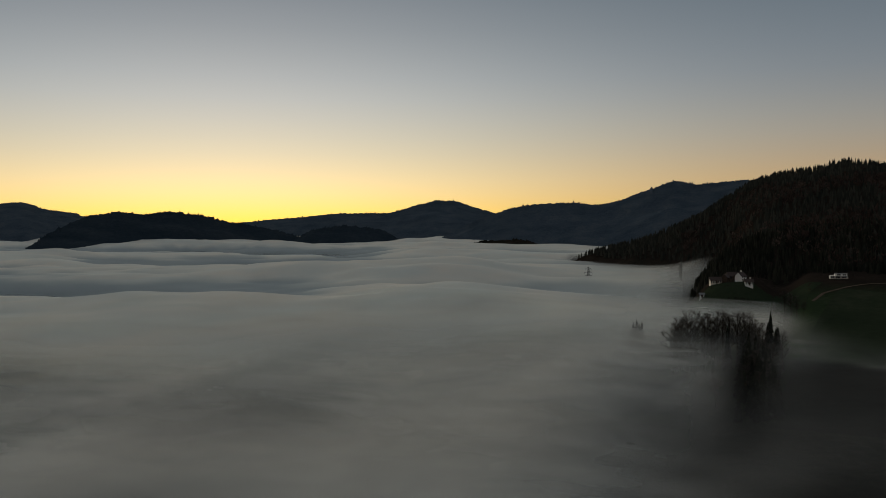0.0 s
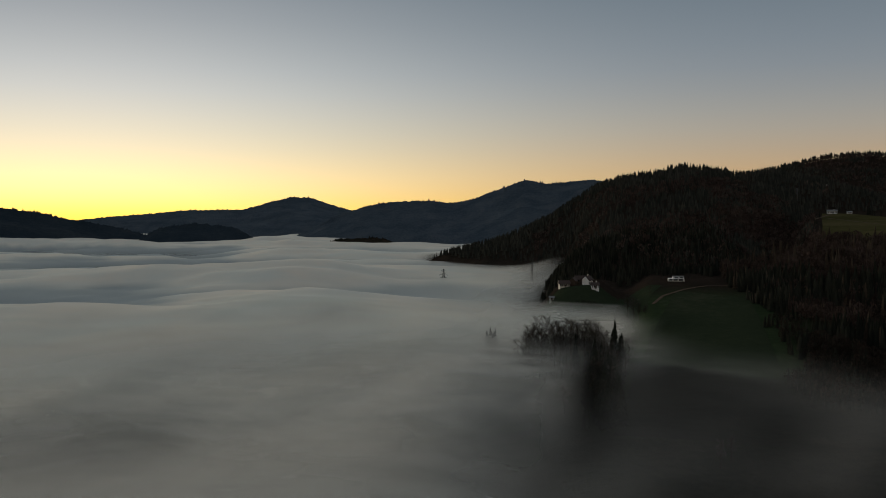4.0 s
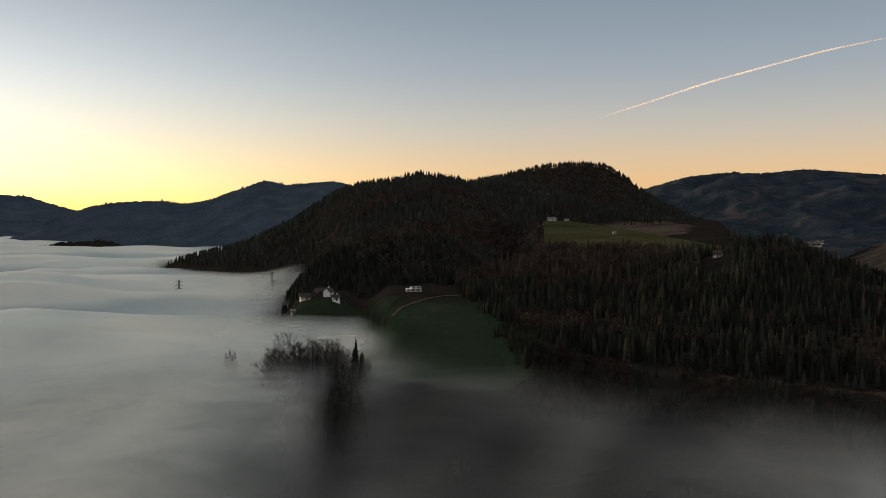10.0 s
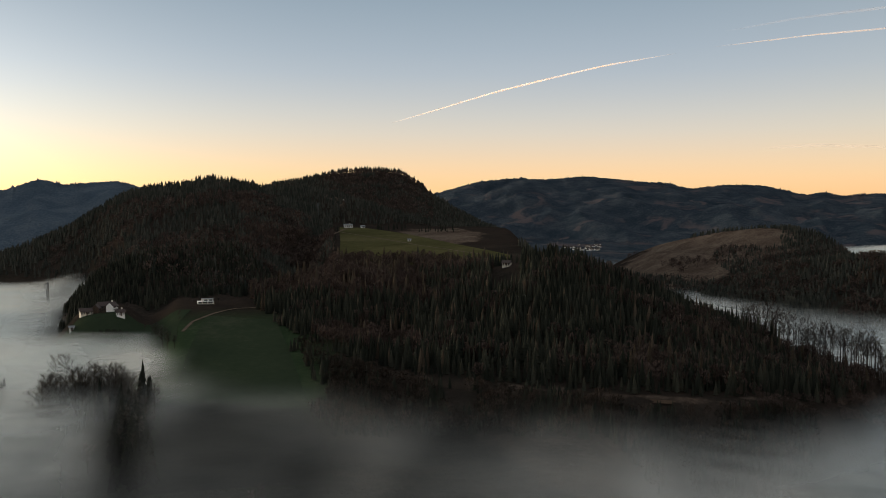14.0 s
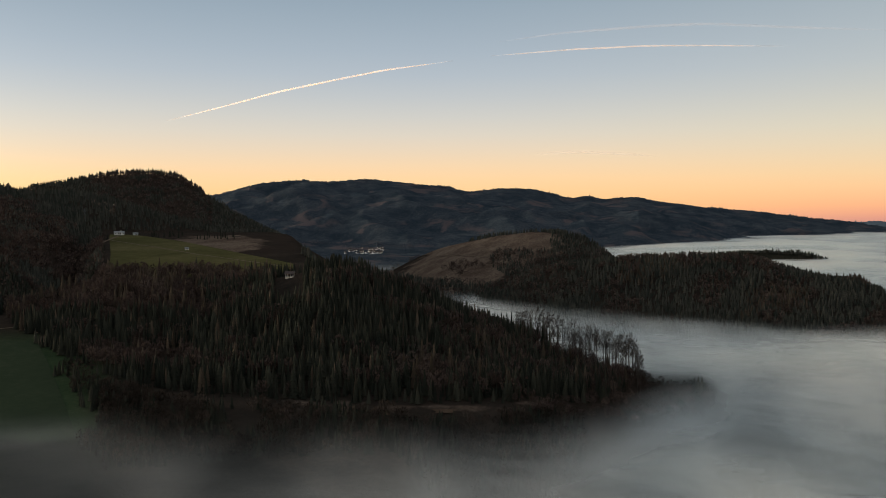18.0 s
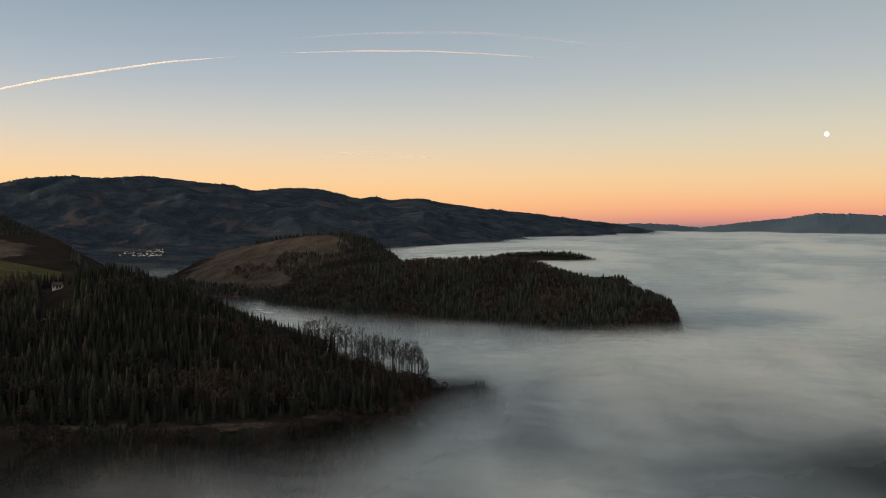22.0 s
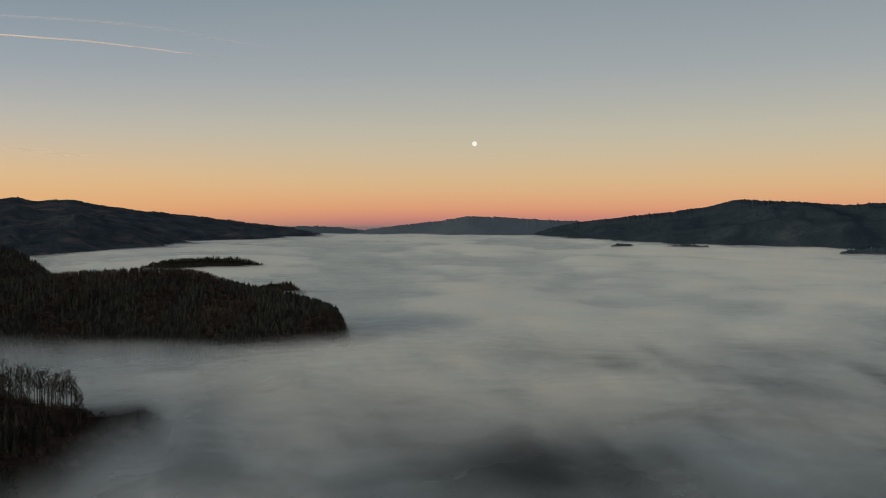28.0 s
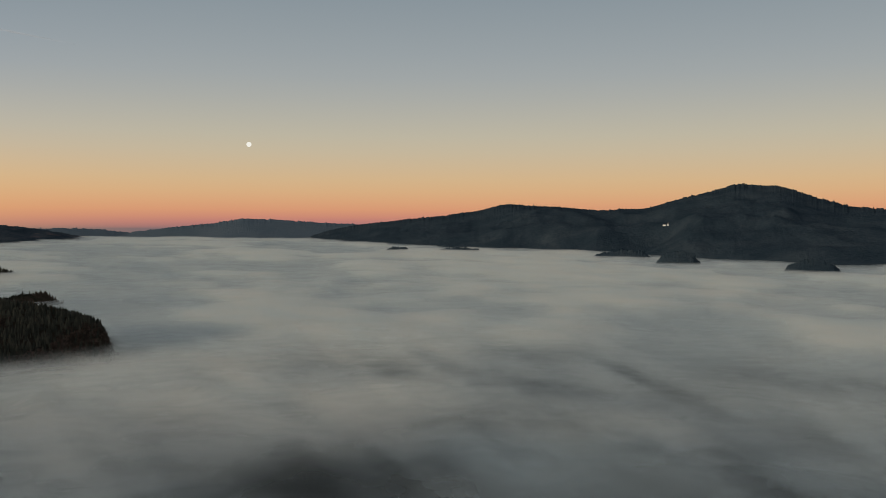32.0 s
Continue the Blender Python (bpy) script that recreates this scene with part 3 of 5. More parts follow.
# ---- forests and trees ----
def plain(name, colour, rough=0.85, vary=0.35, scale=0.6, metal=0.0, bump=0.2):
    """A weathered single-colour surface with grain and stains."""
    m, n = material(name)
    pos = n.add("ShaderNodeNewGeometry").outputs["Position"]
    grain, stain = n.noise(pos, scale * 9, 4.0, 0.6), n.noise(pos, scale, 3.0, 0.6)
    rnd = n.add("ShaderNodeObjectInfo").outputs["Random"]
    f = n.math("ADD", n.math("MULTIPLY", grain, 0.5), n.math("ADD", n.math("MULTIPLY", stain, 0.35), n.math("MULTIPLY", rnd, 0.15)))
    lo, hi = [tuple(max(0.0, c * (1 + k * vary)) for c in colour) for k in (-1, 1)]
    b = n.add("ShaderNodeBump", {"Strength": bump, "Distance": 0.05, "Height": grain})
    s = n.add("ShaderNodeBsdfPrincipled", {"Base Color": n.ramp(f, [(0.25, lo), (0.75, hi)]), "Roughness": rough, "Metallic": metal, "Normal": b.outputs[0], "Specular IOR Level": 0.25})
    n.add("ShaderNodeOutputMaterial", {0: s.outputs[0]})
    return m


def leafy(name, dark, light, scale=0.03):
    """Needles or twigs: tone varies from tree to tree and within a tree."""
    m, n = material(name)
    pos = n.add("ShaderNodeNewGeometry").outputs["Position"]
    rnd = n.add("ShaderNodeAttribute", attribute_name="tone").outputs["Fac"]
    f = n.math("ADD", n.math("MULTIPLY", n.noise(pos, scale, 3.0, 0.6), 0.6), n.math("ADD", n.math("MULTIPLY", n.math("POWER", rnd, 1.6), 0.5), n.math("MULTIPLY", n.noise(pos, 1.3, 2.0, 0.6), 0.2)))
    s = n.add("ShaderNodeBsdfPrincipled", {"Base Color": n.ramp(f, [(0.34, dark), (0.95, light)]), "Roughness": 0.95, "Specular IOR Level": 0.0})
    n.add("ShaderNodeOutputMaterial", {0: s.outputs[0]})
    return m


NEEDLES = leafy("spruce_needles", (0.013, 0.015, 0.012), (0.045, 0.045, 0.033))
# needles of the far woods, lightened to carry the haze in their colour
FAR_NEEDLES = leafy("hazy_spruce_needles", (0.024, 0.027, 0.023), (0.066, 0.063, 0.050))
LARCH = leafy("larch_twigs", (0.032, 0.025, 0.018), (0.090, 0.069, 0.050))
TWIGS = leafy("bare_twigs", (0.040, 0.029, 0.025), (0.122, 0.088, 0.074))
BARK = leafy("bark", (0.024, 0.018, 0.014), (0.075, 0.060, 0.047))
# twigs greyed and lightened: the veil of fog before them is painted in
FOG_GREY_TWIGS = leafy("fog_grey_twigs", (0.045, 0.042, 0.038), (0.125, 0.113, 0.100))
PINE_TWIGS = leafy("dark_brown_twigs", (0.020, 0.016, 0.013), (0.072, 0.055, 0.044))
PALE_BARK = leafy("pale_bark", (0.05, 0.04, 0.034), (0.13, 0.11, 0.095))


def prism(p, q, r0, r1, sides=4):
    """A tapered stick from p to q as vertices and triangles."""
    p, q = np.array(p, float), np.array(q, float)
    ax = q - p
    ax = ax / (np.linalg.norm(ax) + 1e-9)
    u = np.cross(ax, [0.31, 0.92, 0.2])
    u /= np.linalg.norm(u)
    v = np.cross(ax, u)
    ang = np.arange(sides) * 2 * math.pi / sides
    ring = np.cos(ang)[:, None] * u + np.sin(ang)[:, None] * v
    vs = np.concatenate([p + ring * r0, q + ring * r1])
    fs = []
    for i in range(sides):
        j = (i + 1) % sides
        fs += [(i, j, sides + j), (i, sides + j, sides + i)]
    return vs, np.array(fs)


def merge(parts):
    vs, fs, o = [], [], 0
    for v, f in parts:
        vs.append(v), fs.append(np.array(f) + o)
        o += len(v)
    return np.concatenate(vs), np.concatenate(fs)


def spruce_parts(rng, levels=7, arms=5, width=0.22):
    """A spruce one metre high: a trunk and ragged skirts of drooping boughs, one over the other."""
    trunk = prism((0, 0, -0.08), (0, 0, 0.97), 0.013, 0.002, 4 if levels > 4 else 3)
    crown = []
    bend = rng.uniform(-0.02, 0.02)
    for k in range(levels):
        f = k / (levels - 1)
        h = 0.10 + 0.74 * f
        reach = width * (1 - 0.86 * f) ** 0.8
        top = min(1.0, h + 1.5 * 0.80 / levels + 0.03)
        n = 2 * arms if k < levels - 2 else max(5, arms)
        turn = rng.random() * 6.28
        v = [(bend * f, 0, top if k < levels - 1 else 1.0)]
        for i in range(n):
            a = turn + (i + rng.uniform(-0.25, 0.25)) * 2 * math.pi / n
            l = reach * (rng.uniform(0.85, 1.2) if i % 2 == 0 else rng.uniform(0.45, 0.75))
            v.append((math.cos(a) * l + bend * f, math.sin(a) * l, h - reach * (0.42 if i % 2 == 0 else 0.1) * rng.uniform(0.6, 1.3)))
        crown.append((np.array(v), [(0, 1 + i, 1 + (i + 1) % n) for i in range(n)]))
    return trunk, merge(crown)


def puff_parts(rng, pieces=26, wide=0.30, size=1.0):
    """A leafless broadleaf crown seen from far off: a stem and a loose dome of twig sprays."""
    stem = prism((0, 0, -0.08), (rng.uniform(-0.03, 0.03), 0, 0.62), 0.016, 0.006, 3)
    sprays = []
    for i in range(pieces):
        d = np.array((rng.gauss(0, 1), rng.gauss(0, 1), rng.gauss(0, 1)))
        d /= np.linalg.norm(d)
        p = np.array((0, 0, 0.60)) + d * np.array((wide, wide, 0.34)) * rng.uniform(0.45, 1.0) ** 0.5
        out = np.array((d[0], d[1], 0.9 + 0.6 * d[2]))
        out /= np.linalg.norm(out)
        s = np.cross(out, (rng.gauss(0, 1), rng.gauss(0, 1), rng.gauss(0, 1)))
        s /= np.linalg.norm(s)
        l, w = size * rng.uniform(0.10, 0.20), size * rng.uniform(0.03, 0.06)
        sprays.append((np.array([p - out * l * 0.7, p + s * w, p + out * l, p - s * w]), [(0, 1, 2), (0, 2, 3)]))
    return stem, merge(sprays)


def bare_parts(rng, limbs=9, forks=4, twigs=4, spread=0.26, low=0.35, spray=0.12):
    """A leafless broadleaf tree one metre high: trunk with limbs, and a crown of fine twigs."""
    lean = rng.uniform(-0.03, 0.03)
    wood = [prism((0, 0, -0.08), (lean, 0, 0.5), 0.016, 0.010, 5), prism((lean, 0, 0.5), (lean * 1.5, 0.01, 0.93), 0.010, 0.002, 4)]
    fine = []
    for i in range(limbs):
        h = low + (0.85 - low) * (i + rng.random()) / limbs
        a = i * 2.4 + rng.random()
        l = spread * (1.15 - 0.7 * (h - low)) * rng.uniform(0.7, 1.1)
        base = np.array((lean, 0, h))
        tip = base + np.array((math.cos(a) * l, math.sin(a) * l, l * rng.uniform(0.5, 1.0)))
        tip[2] = min(tip[2], 0.97)
        wood.append(prism(base, tip, 0.007, 0.002, 3))
        for j in range(forks):
            b = base + (tip - base) * rng.uniform(0.35, 1.0)
            d = np.array((rng.gauss(0, 1), rng.gauss(0, 1), rng.uniform(0.2, 1.3)))
            e = b + d / np.linalg.norm(d) * l * rng.uniform(0.3, 0.6)
            fine.append(prism(b, e, 0.003, 0.001, 3))
            for k in range(twigs):
                f = b + (e - b) * rng.uniform(0.3, 1.0)
                d = np.array((rng.gauss(0, 1), rng.gauss(0, 1), rng.uniform(-0.1, 1.2)))
                d = d / np.linalg.norm(d) * l * rng.uniform(0.2, 0.42)
                s = np.array((-d[1], d[0], 0.2 * d[2])) * spray
                fine.append((np.array([f - s * 0.4, f + s * 0.4, f + d * 0.7 + s, f + d]), [(0, 1, 2), (0, 2, 3)]))
    return merge(wood), merge(fine)


def tri_mesh(name, v, f, mats, index=None, tone=None, smooth_faces=False):
    me = bpy.data.meshes.new(name)
    me.vertices.add(len(v))
    me.vertices.foreach_set("co", np.ascontiguousarray(v, np.float32).ravel())
    me.loops.add(f.size)
    me.loops.foreach_set("vertex_index", np.ascontiguousarray(f, np.int32).ravel())
    me.polygons.add(len(f))
    me.polygons.foreach_set("loop_start", np.arange(0, f.size, 3, dtype=np.int32))
    if index is not None:
        me.polygons.foreach_set("material_index", np.ascontiguousarray(index, np.int32))
    me.update(calc_edges=True)
    if tone is not None:
        me.attributes.new("tone", "FLOAT", "POINT").data.foreach_set("value", np.ascontiguousarray(tone, np.float32))
    for m in mats:
        me.materials.append(m)
    return me


def forest(name, spots, variants, mats, label, seed=1):
    """Many trees joined: spots are (x, y, z, height, width factor); variants are (trunk, crown) pairs."""
    rng = np.random.default_rng(seed)
    vs, fs, ix, tn, o = [], [], [], [], 0
    spots = np.array(spots)
    kind = rng.integers(0, len(variants), len(spots))
    for k, (trunk, crown) in enumerate(variants):
        v, f = merge([trunk, crown])
        mi = np.r_[np.zeros(len(trunk[1]), int), np.ones(len(crown[1]), int)]
        s = spots[kind == k]
        n = len(s)
        if not n:
            continue
        a = rng.random(n) * 2 * math.pi
        c, sn = np.cos(a)[:, None], np.sin(a)[:, None]
        wide = (s[:, 3] * s[:, 4])[:, None]
        x = (v[:, 0] * c - v[:, 1] * sn) * wide + s[:, 0:1]
        y = (v[:, 0] * sn + v[:, 1] * c) * wide + s[:, 1:2]
        z = v[:, 2] * s[:, 3:4] + s[:, 2:3]
        vs.append(np.stack([x, y, z], -1).reshape(-1, 3))
        fs.append((f[None] + (np.arange(n) * len(v))[:, None, None]).reshape(-1, 3) + o)
        ix.append(np.tile(mi, n))
        tn.append(np.repeat(rng.random(n), len(v)))
        o += n * len(v)
    me = tri_mesh(name, np.concatenate(vs), np.concatenate(fs), mats, np.concatenate(ix), np.concatenate(tn))
    return tagged(new(name, me), label, "forest", kind="stuff")


def scatter(n, a0, a1, inside, seed, hmin, hmax, near=0, far=1, wide=1.0):
    """Random spots in a fan of bearings where inside(a, r) holds, set on the ground."""
    rng = np.random.default_rng(seed)
    a = rng.uniform(a0, a1, n)
    r = np.sqrt(rng.uniform(near ** 2, far ** 2, n))
    keep = inside(a, r)
    a, r = a[keep], r[keep]
    h = rng.uniform(hmin, hmax, len(a)) * (1 + 0.18 * fbm(r * np.sin(np.radians(a)), r * np.cos(np.radians(a)), 60.0, 3, seed))
    z = ground_height(a, r) - 0.3
    return np.stack([r * np.sin(np.radians(a)), r * np.cos(np.radians(a)), z, h, rng.uniform(0.8, 1.3, len(a)) * wide], -1)


rnd = random.Random(7)
SPRUCE = [spruce_parts(rnd, 8, 5, w) for w in (0.13, 0.15, 0.17, 0.19, 0.20, 0.22)]
SPRUCE_FAR = [spruce_parts(rnd, 4, 3, w) for w in (0.19, 0.22, 0.25, 0.28)]
BARE_SLIM = [bare_parts(rnd, 12, 6, 9, 0.14, low, 0.22) for low in (0.34, 0.40, 0.46, 0.52)]
BARE_DENSE = [bare_parts(rnd, 22, 7, 12, 0.20, 0.32, 0.05) for _ in range(4)]
BARE_NEAR = [puff_parts(rnd, 80, w, 0.5) for w in (0.22, 0.26, 0.30, 0.34)]
BARE_FAR = [puff_parts(rnd, 24, w) for w in (0.24, 0.28, 0.32, 0.36)]


def on_spur(a, r):
    foot, crest = curve(a, SPUR_FOOT, 1), curve(a, SPUR, 1)
    barnyard = (np.abs(a - 43.8) < 1.0) & (r > 575) & (r < 665)
    return ~barnyard & (r > foot + 14 + 8 * np.sin(a * 3.1)) & (r < crest + np.where(a > 60, -6, 45)) & (a > 27.2) & (a < 66)


def brown(a, r, seed, cut=0.12):
    cut = cut + 0.4 * (a < 15.5) * (r < 1400) + (r > 1225) * (r < 1420) * (a < 40)
    return fbm(r * np.sin(np.radians(a)), r * np.cos(np.radians(a)), 85.0, 4, seed) > cut


def below_edge(a, r):
    """The thicket between the field and the foot of the spur, with a ragged border."""
    return (r < curve(a, SPUR_FOOT, 1) - 12) & (a > 29.4 + (590 - r) / 90 + 2.2 * fbm(a * 12, r, 22.0, 3, 14.0))


forest("spruce_forest", scatter(8600, 27, 66, lambda a, r: on_spur(a, r) & ~brown(a, r, 21.0, 0.16), 31, 8, 15, 410, 740, 1.0), SPRUCE, [BARK, NEEDLES], "dense dark green spruce forest on the near spur", 3)
forest("broadleaf_forest", scatter(2900, 29, 63, lambda a, r: below_edge(a, r) & (fbm(a * 9, r * 0.4, 20.0, 3, 8.0) > -0.2), 37, 5, 9, 345, 520, 1.1), BARE_NEAR, [BARK, PINE_TWIGS], "dark leafless thicket below the forest edge", 26)
forest("spruce_forest", scatter(2900, 29, 63, lambda a, r: below_edge(a, r) & (fbm(a * 9, r * 0.4, 20.0, 3, 9.0) > -0.05), 38, 5, 9, 345, 520, 1.1), SPRUCE, [BARK, NEEDLES], "dark young spruces below the forest edge", 27)
forest("spruce_forest", scatter(1700, 43.8, 51, lambda a, r: (r > 660) & (a > 45.2 + 1.4 * fbm(a * 14, r, 30.0, 3, 15.0)) & (ground_height(a, r) > -45), 34, 7, 12, 650, 900), SPRUCE_FAR, [BARK, FAR_NEEDLES], "dark forest behind the crest of the spur", 13)
forest("spruce_forest", scatter(2600, 26.5, 32.4, lambda a, r: (ground_height(a, r) > -30) & ~brown(a, r, 66.0, 0.1), 39, 6, 11, 790, 1190, 1.0), SPRUCE_FAR, [BARK, FAR_NEEDLES], "dark spruces on the slope beside the pasture", 28)
forest("broadleaf_forest", scatter(2600, 26.5, 32.4, lambda a, r: (ground_height(a, r) > -30) & brown(a, r, 66.0, -0.1), 40, 6, 10, 790, 1190, 1.2), BARE_FAR, [BARK, TWIGS], "brown leafless wood on the slope beside the pasture", 29)
forest("larch_forest", scatter(800, 27, 66, on_spur, 32, 10, 16, 410, 740, 0.85), SPRUCE, [BARK, LARCH], "sandy brown leafless larches among the spruces", 4)
forest("broadleaf_forest", scatter(6000, 27, 66, lambda a, r: on_spur(a, r) & (brown(a, r, 21.0, 0.12) | brown(a, r * 3.1, 27.0, 0.2)), 33, 7, 12, 410, 740, 1.1), BARE_NEAR, [BARK, TWIGS], "leafless reddish-brown broadleaf wood on the near spur", 5)


forest("spruce_forest", scatter(2300, 54, 66, lambda a, r: on_spur(a, r) & (r < curve(a, SPUR, 1) - 28 * smooth((a - 57) / 2.0)), 35, 6, 12, 410, 640, 1.0), SPRUCE, [BARK, NEEDLES], "dark spruces on the lower end of the spur", 24)


forest("spruce_forest", scatter(3600, 15.5, 30, lambda a, r: (r > 690 - 22 * (a < 17.3) + 10 * np.sin(a * 2.3)) & (ground_height(a, r) > -52) & (a > 15.6), 36, 5, 10, 655, 860, 1.0), SPRUCE, [BARK, NEEDLES], "dark spruces along the upper edge of the fields", 25)


def on_mountain(a, r):
    foot, crest = curve(a, MOUNTAIN_FOOT, 1), curve(a, MOUNTAIN, 1)
    return (r > foot + 12) & (r < crest + 25) & ((a < 31.5) | (r > 1190)) & ((a < 29) | (ground_height(a, r) > 26) | (r < 900))


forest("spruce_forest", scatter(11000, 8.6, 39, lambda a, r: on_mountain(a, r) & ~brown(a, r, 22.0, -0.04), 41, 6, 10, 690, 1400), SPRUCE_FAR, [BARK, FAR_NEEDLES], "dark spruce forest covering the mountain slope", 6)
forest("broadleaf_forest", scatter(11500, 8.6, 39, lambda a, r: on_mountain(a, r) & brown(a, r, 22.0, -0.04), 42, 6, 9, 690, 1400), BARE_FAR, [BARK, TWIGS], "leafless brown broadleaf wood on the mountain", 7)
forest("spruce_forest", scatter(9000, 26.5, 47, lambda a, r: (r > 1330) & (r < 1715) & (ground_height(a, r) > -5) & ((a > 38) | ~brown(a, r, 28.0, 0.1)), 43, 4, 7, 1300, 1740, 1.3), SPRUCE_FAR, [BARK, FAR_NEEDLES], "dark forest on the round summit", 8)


forest("broadleaf_forest", scatter(4200, 26.5, 39, lambda a, r: (r > 1330) & (r < 1700) & (ground_height(a, r) > -5) & brown(a, r, 28.0, 0.0), 49, 4, 6.5, 1300, 1740, 1.3), BARE_FAR, [BARK, TWIGS], "leafless reddish-brown wood on the round summit", 16)


forest("spruce_forest", scatter(1500, 9, 33, lambda a, r: (np.abs(r - curve(a, MOUNTAIN, 1)) < 11) & (fbm(a * 30, a * 0, 12.0, 3, 5.0) > -0.15), 50, 4, 10, 1265, 1365, 1.0), SPRUCE_FAR, [BARK, FAR_NEEDLES], "row of spruces along the mountain crest", 17)


def clear_cut(a, r):
    """The felled flank of the bald hill."""
    return (a > 49.3) & (a < 57.6 + 0.8 * np.sin(r / 37.0)) & (ground_height(a, r) > -47) & (r < 1490)


def on_isle(a, r):
    return (r > curve(a, ISLE_FOOT, 1) - 60) & (r < curve(a, WOODED_ISLE, 1) + 30)


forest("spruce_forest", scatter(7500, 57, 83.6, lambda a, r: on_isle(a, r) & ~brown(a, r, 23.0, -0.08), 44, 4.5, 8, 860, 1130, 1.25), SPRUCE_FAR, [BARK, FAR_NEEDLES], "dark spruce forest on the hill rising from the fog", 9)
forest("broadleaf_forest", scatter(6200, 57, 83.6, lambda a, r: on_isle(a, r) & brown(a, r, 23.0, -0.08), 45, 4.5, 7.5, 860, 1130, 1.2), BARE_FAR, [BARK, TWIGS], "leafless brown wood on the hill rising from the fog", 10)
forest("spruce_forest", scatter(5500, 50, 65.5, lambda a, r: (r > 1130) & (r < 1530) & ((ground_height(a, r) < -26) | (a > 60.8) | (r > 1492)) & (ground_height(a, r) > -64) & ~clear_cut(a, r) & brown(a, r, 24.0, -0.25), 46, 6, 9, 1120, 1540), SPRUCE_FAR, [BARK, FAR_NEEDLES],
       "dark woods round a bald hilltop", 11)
forest("larch_forest", scatter(4200, 58, 83, lambda a, r: on_isle(a, r) & (brown(a, r, 25.0, 0.25) | ((a > 73) & (a < 76.5) & (r > 930) & (r < 985))), 47, 6, 9, 860, 1130), SPRUCE_FAR, [BARK, LARCH], "sandy brown larches on the hill rising from the fog", 14)
forest("brushwood", scatter(900, 58, 70, lambda a, r: (r > curve(a, SPUR_FOOT, 1) - 14) & (r < curve(a, SPUR, 1) + 10) & (ground_height(a, r) > -76), 48, 3, 6, 400, 560, 1.4), BARE_NEAR, [BARK, TWIGS], "low brown brushwood on the end of the spur", 15)
forest("broadleaf_forest", scatter(2800, 49.5, 67.5, lambda a, r: (ground_height(a, r) > -66) & (ground_height(a, r) < -6) & (r > 1090) & brown(a, r, 29.0, -0.2) & ~(clear_cut(a, r) & brown(a, r, 30.0, -0.3)), 51, 5, 8, 1085, 1500, 1.3), BARE_FAR, [BARK, TWIGS], "leafless reddish-brown wood on the slopes of the bald hill", 18)
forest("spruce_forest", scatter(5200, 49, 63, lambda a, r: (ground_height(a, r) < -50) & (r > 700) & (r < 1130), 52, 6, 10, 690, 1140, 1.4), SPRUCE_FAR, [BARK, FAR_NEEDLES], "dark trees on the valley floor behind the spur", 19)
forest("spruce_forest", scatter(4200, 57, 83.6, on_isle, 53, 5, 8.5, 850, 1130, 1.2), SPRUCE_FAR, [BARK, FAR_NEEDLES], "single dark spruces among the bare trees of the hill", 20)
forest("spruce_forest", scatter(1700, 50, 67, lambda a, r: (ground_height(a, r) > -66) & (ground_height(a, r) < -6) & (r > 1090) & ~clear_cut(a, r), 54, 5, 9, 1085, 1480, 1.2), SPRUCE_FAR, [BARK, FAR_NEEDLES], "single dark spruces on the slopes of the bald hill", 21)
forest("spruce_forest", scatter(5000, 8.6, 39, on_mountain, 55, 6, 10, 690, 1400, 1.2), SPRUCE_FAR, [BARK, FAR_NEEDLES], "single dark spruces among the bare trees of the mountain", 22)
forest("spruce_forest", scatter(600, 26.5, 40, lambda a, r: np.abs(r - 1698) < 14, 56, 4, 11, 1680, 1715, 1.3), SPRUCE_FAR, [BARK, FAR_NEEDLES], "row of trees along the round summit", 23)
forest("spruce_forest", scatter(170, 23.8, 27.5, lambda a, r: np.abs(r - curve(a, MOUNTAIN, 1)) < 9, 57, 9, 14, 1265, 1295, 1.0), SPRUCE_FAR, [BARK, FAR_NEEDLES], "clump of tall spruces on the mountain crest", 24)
forest("brushwood", scatter(420, 65.2, 71.4, lambda a, r: (np.abs(r - curve(a, SPUR, 1) + 12) < 34) & (ground_height(a, r) > -78), 58, 4, 8, 480, 600, 1.2), BARE_NEAR, [BARK, PINE_TWIGS], "dark bushes half drowned in fog past the spur", 25)
STRIP_SPOTS = []
for i in range(260):
    a, r = rnd.uniform(70.2, 77.9), rnd.uniform(2175, 2200)
    z = float(curve(np.array([a]), [(70.2, -48), (71.6, -31), (74, -27), (76.3, -31), (77.9, -52)], 1)[0])
    STRIP_SPOTS.append((r * math.sin(radians(a)), r * math.cos(radians(a)), z - 4, rnd.uniform(6, 9) * (1.6 if a > 74.5 and rnd.random() < 0.4 else 1.0), 1.2))
forest("spruce_forest", STRIP_SPOTS, SPRUCE_FAR, [BARK, FAR_NEEDLES], "thin line of trees on a flat strip of land", 12)


def tree_thing(name, parts, mats, label, category="tree", group="", limbs=0):
    """A single tree of one metre: a trunk and a crown under an empty at its foot."""
    top = tagged(new(name), label, category, group)
    trunk, crown = parts
    # the trunk's mesh is a chain of sticks: the stem first, then each limb
    pieces = [("trunk", trunk, mats[0])] if limbs == 0 else [("trunk", (trunk[0][:18], trunk[1][:18]), mats[0])]
    for i in range(limbs):
        pieces.append(("limb", (trunk[0][18 + 6 * i:24 + 6 * i], trunk[1][18 + 6 * i:24 + 6 * i] - 18 - 6 * i), mats[0]))
    for part_name, (v, f), m in pieces + [("crown", crown, mats[1])]:
        o = new(part_name, tri_mesh(part_name, v, f, [m], tone=np.full(len(v), rnd.random())))
        o.parent = top
    return top


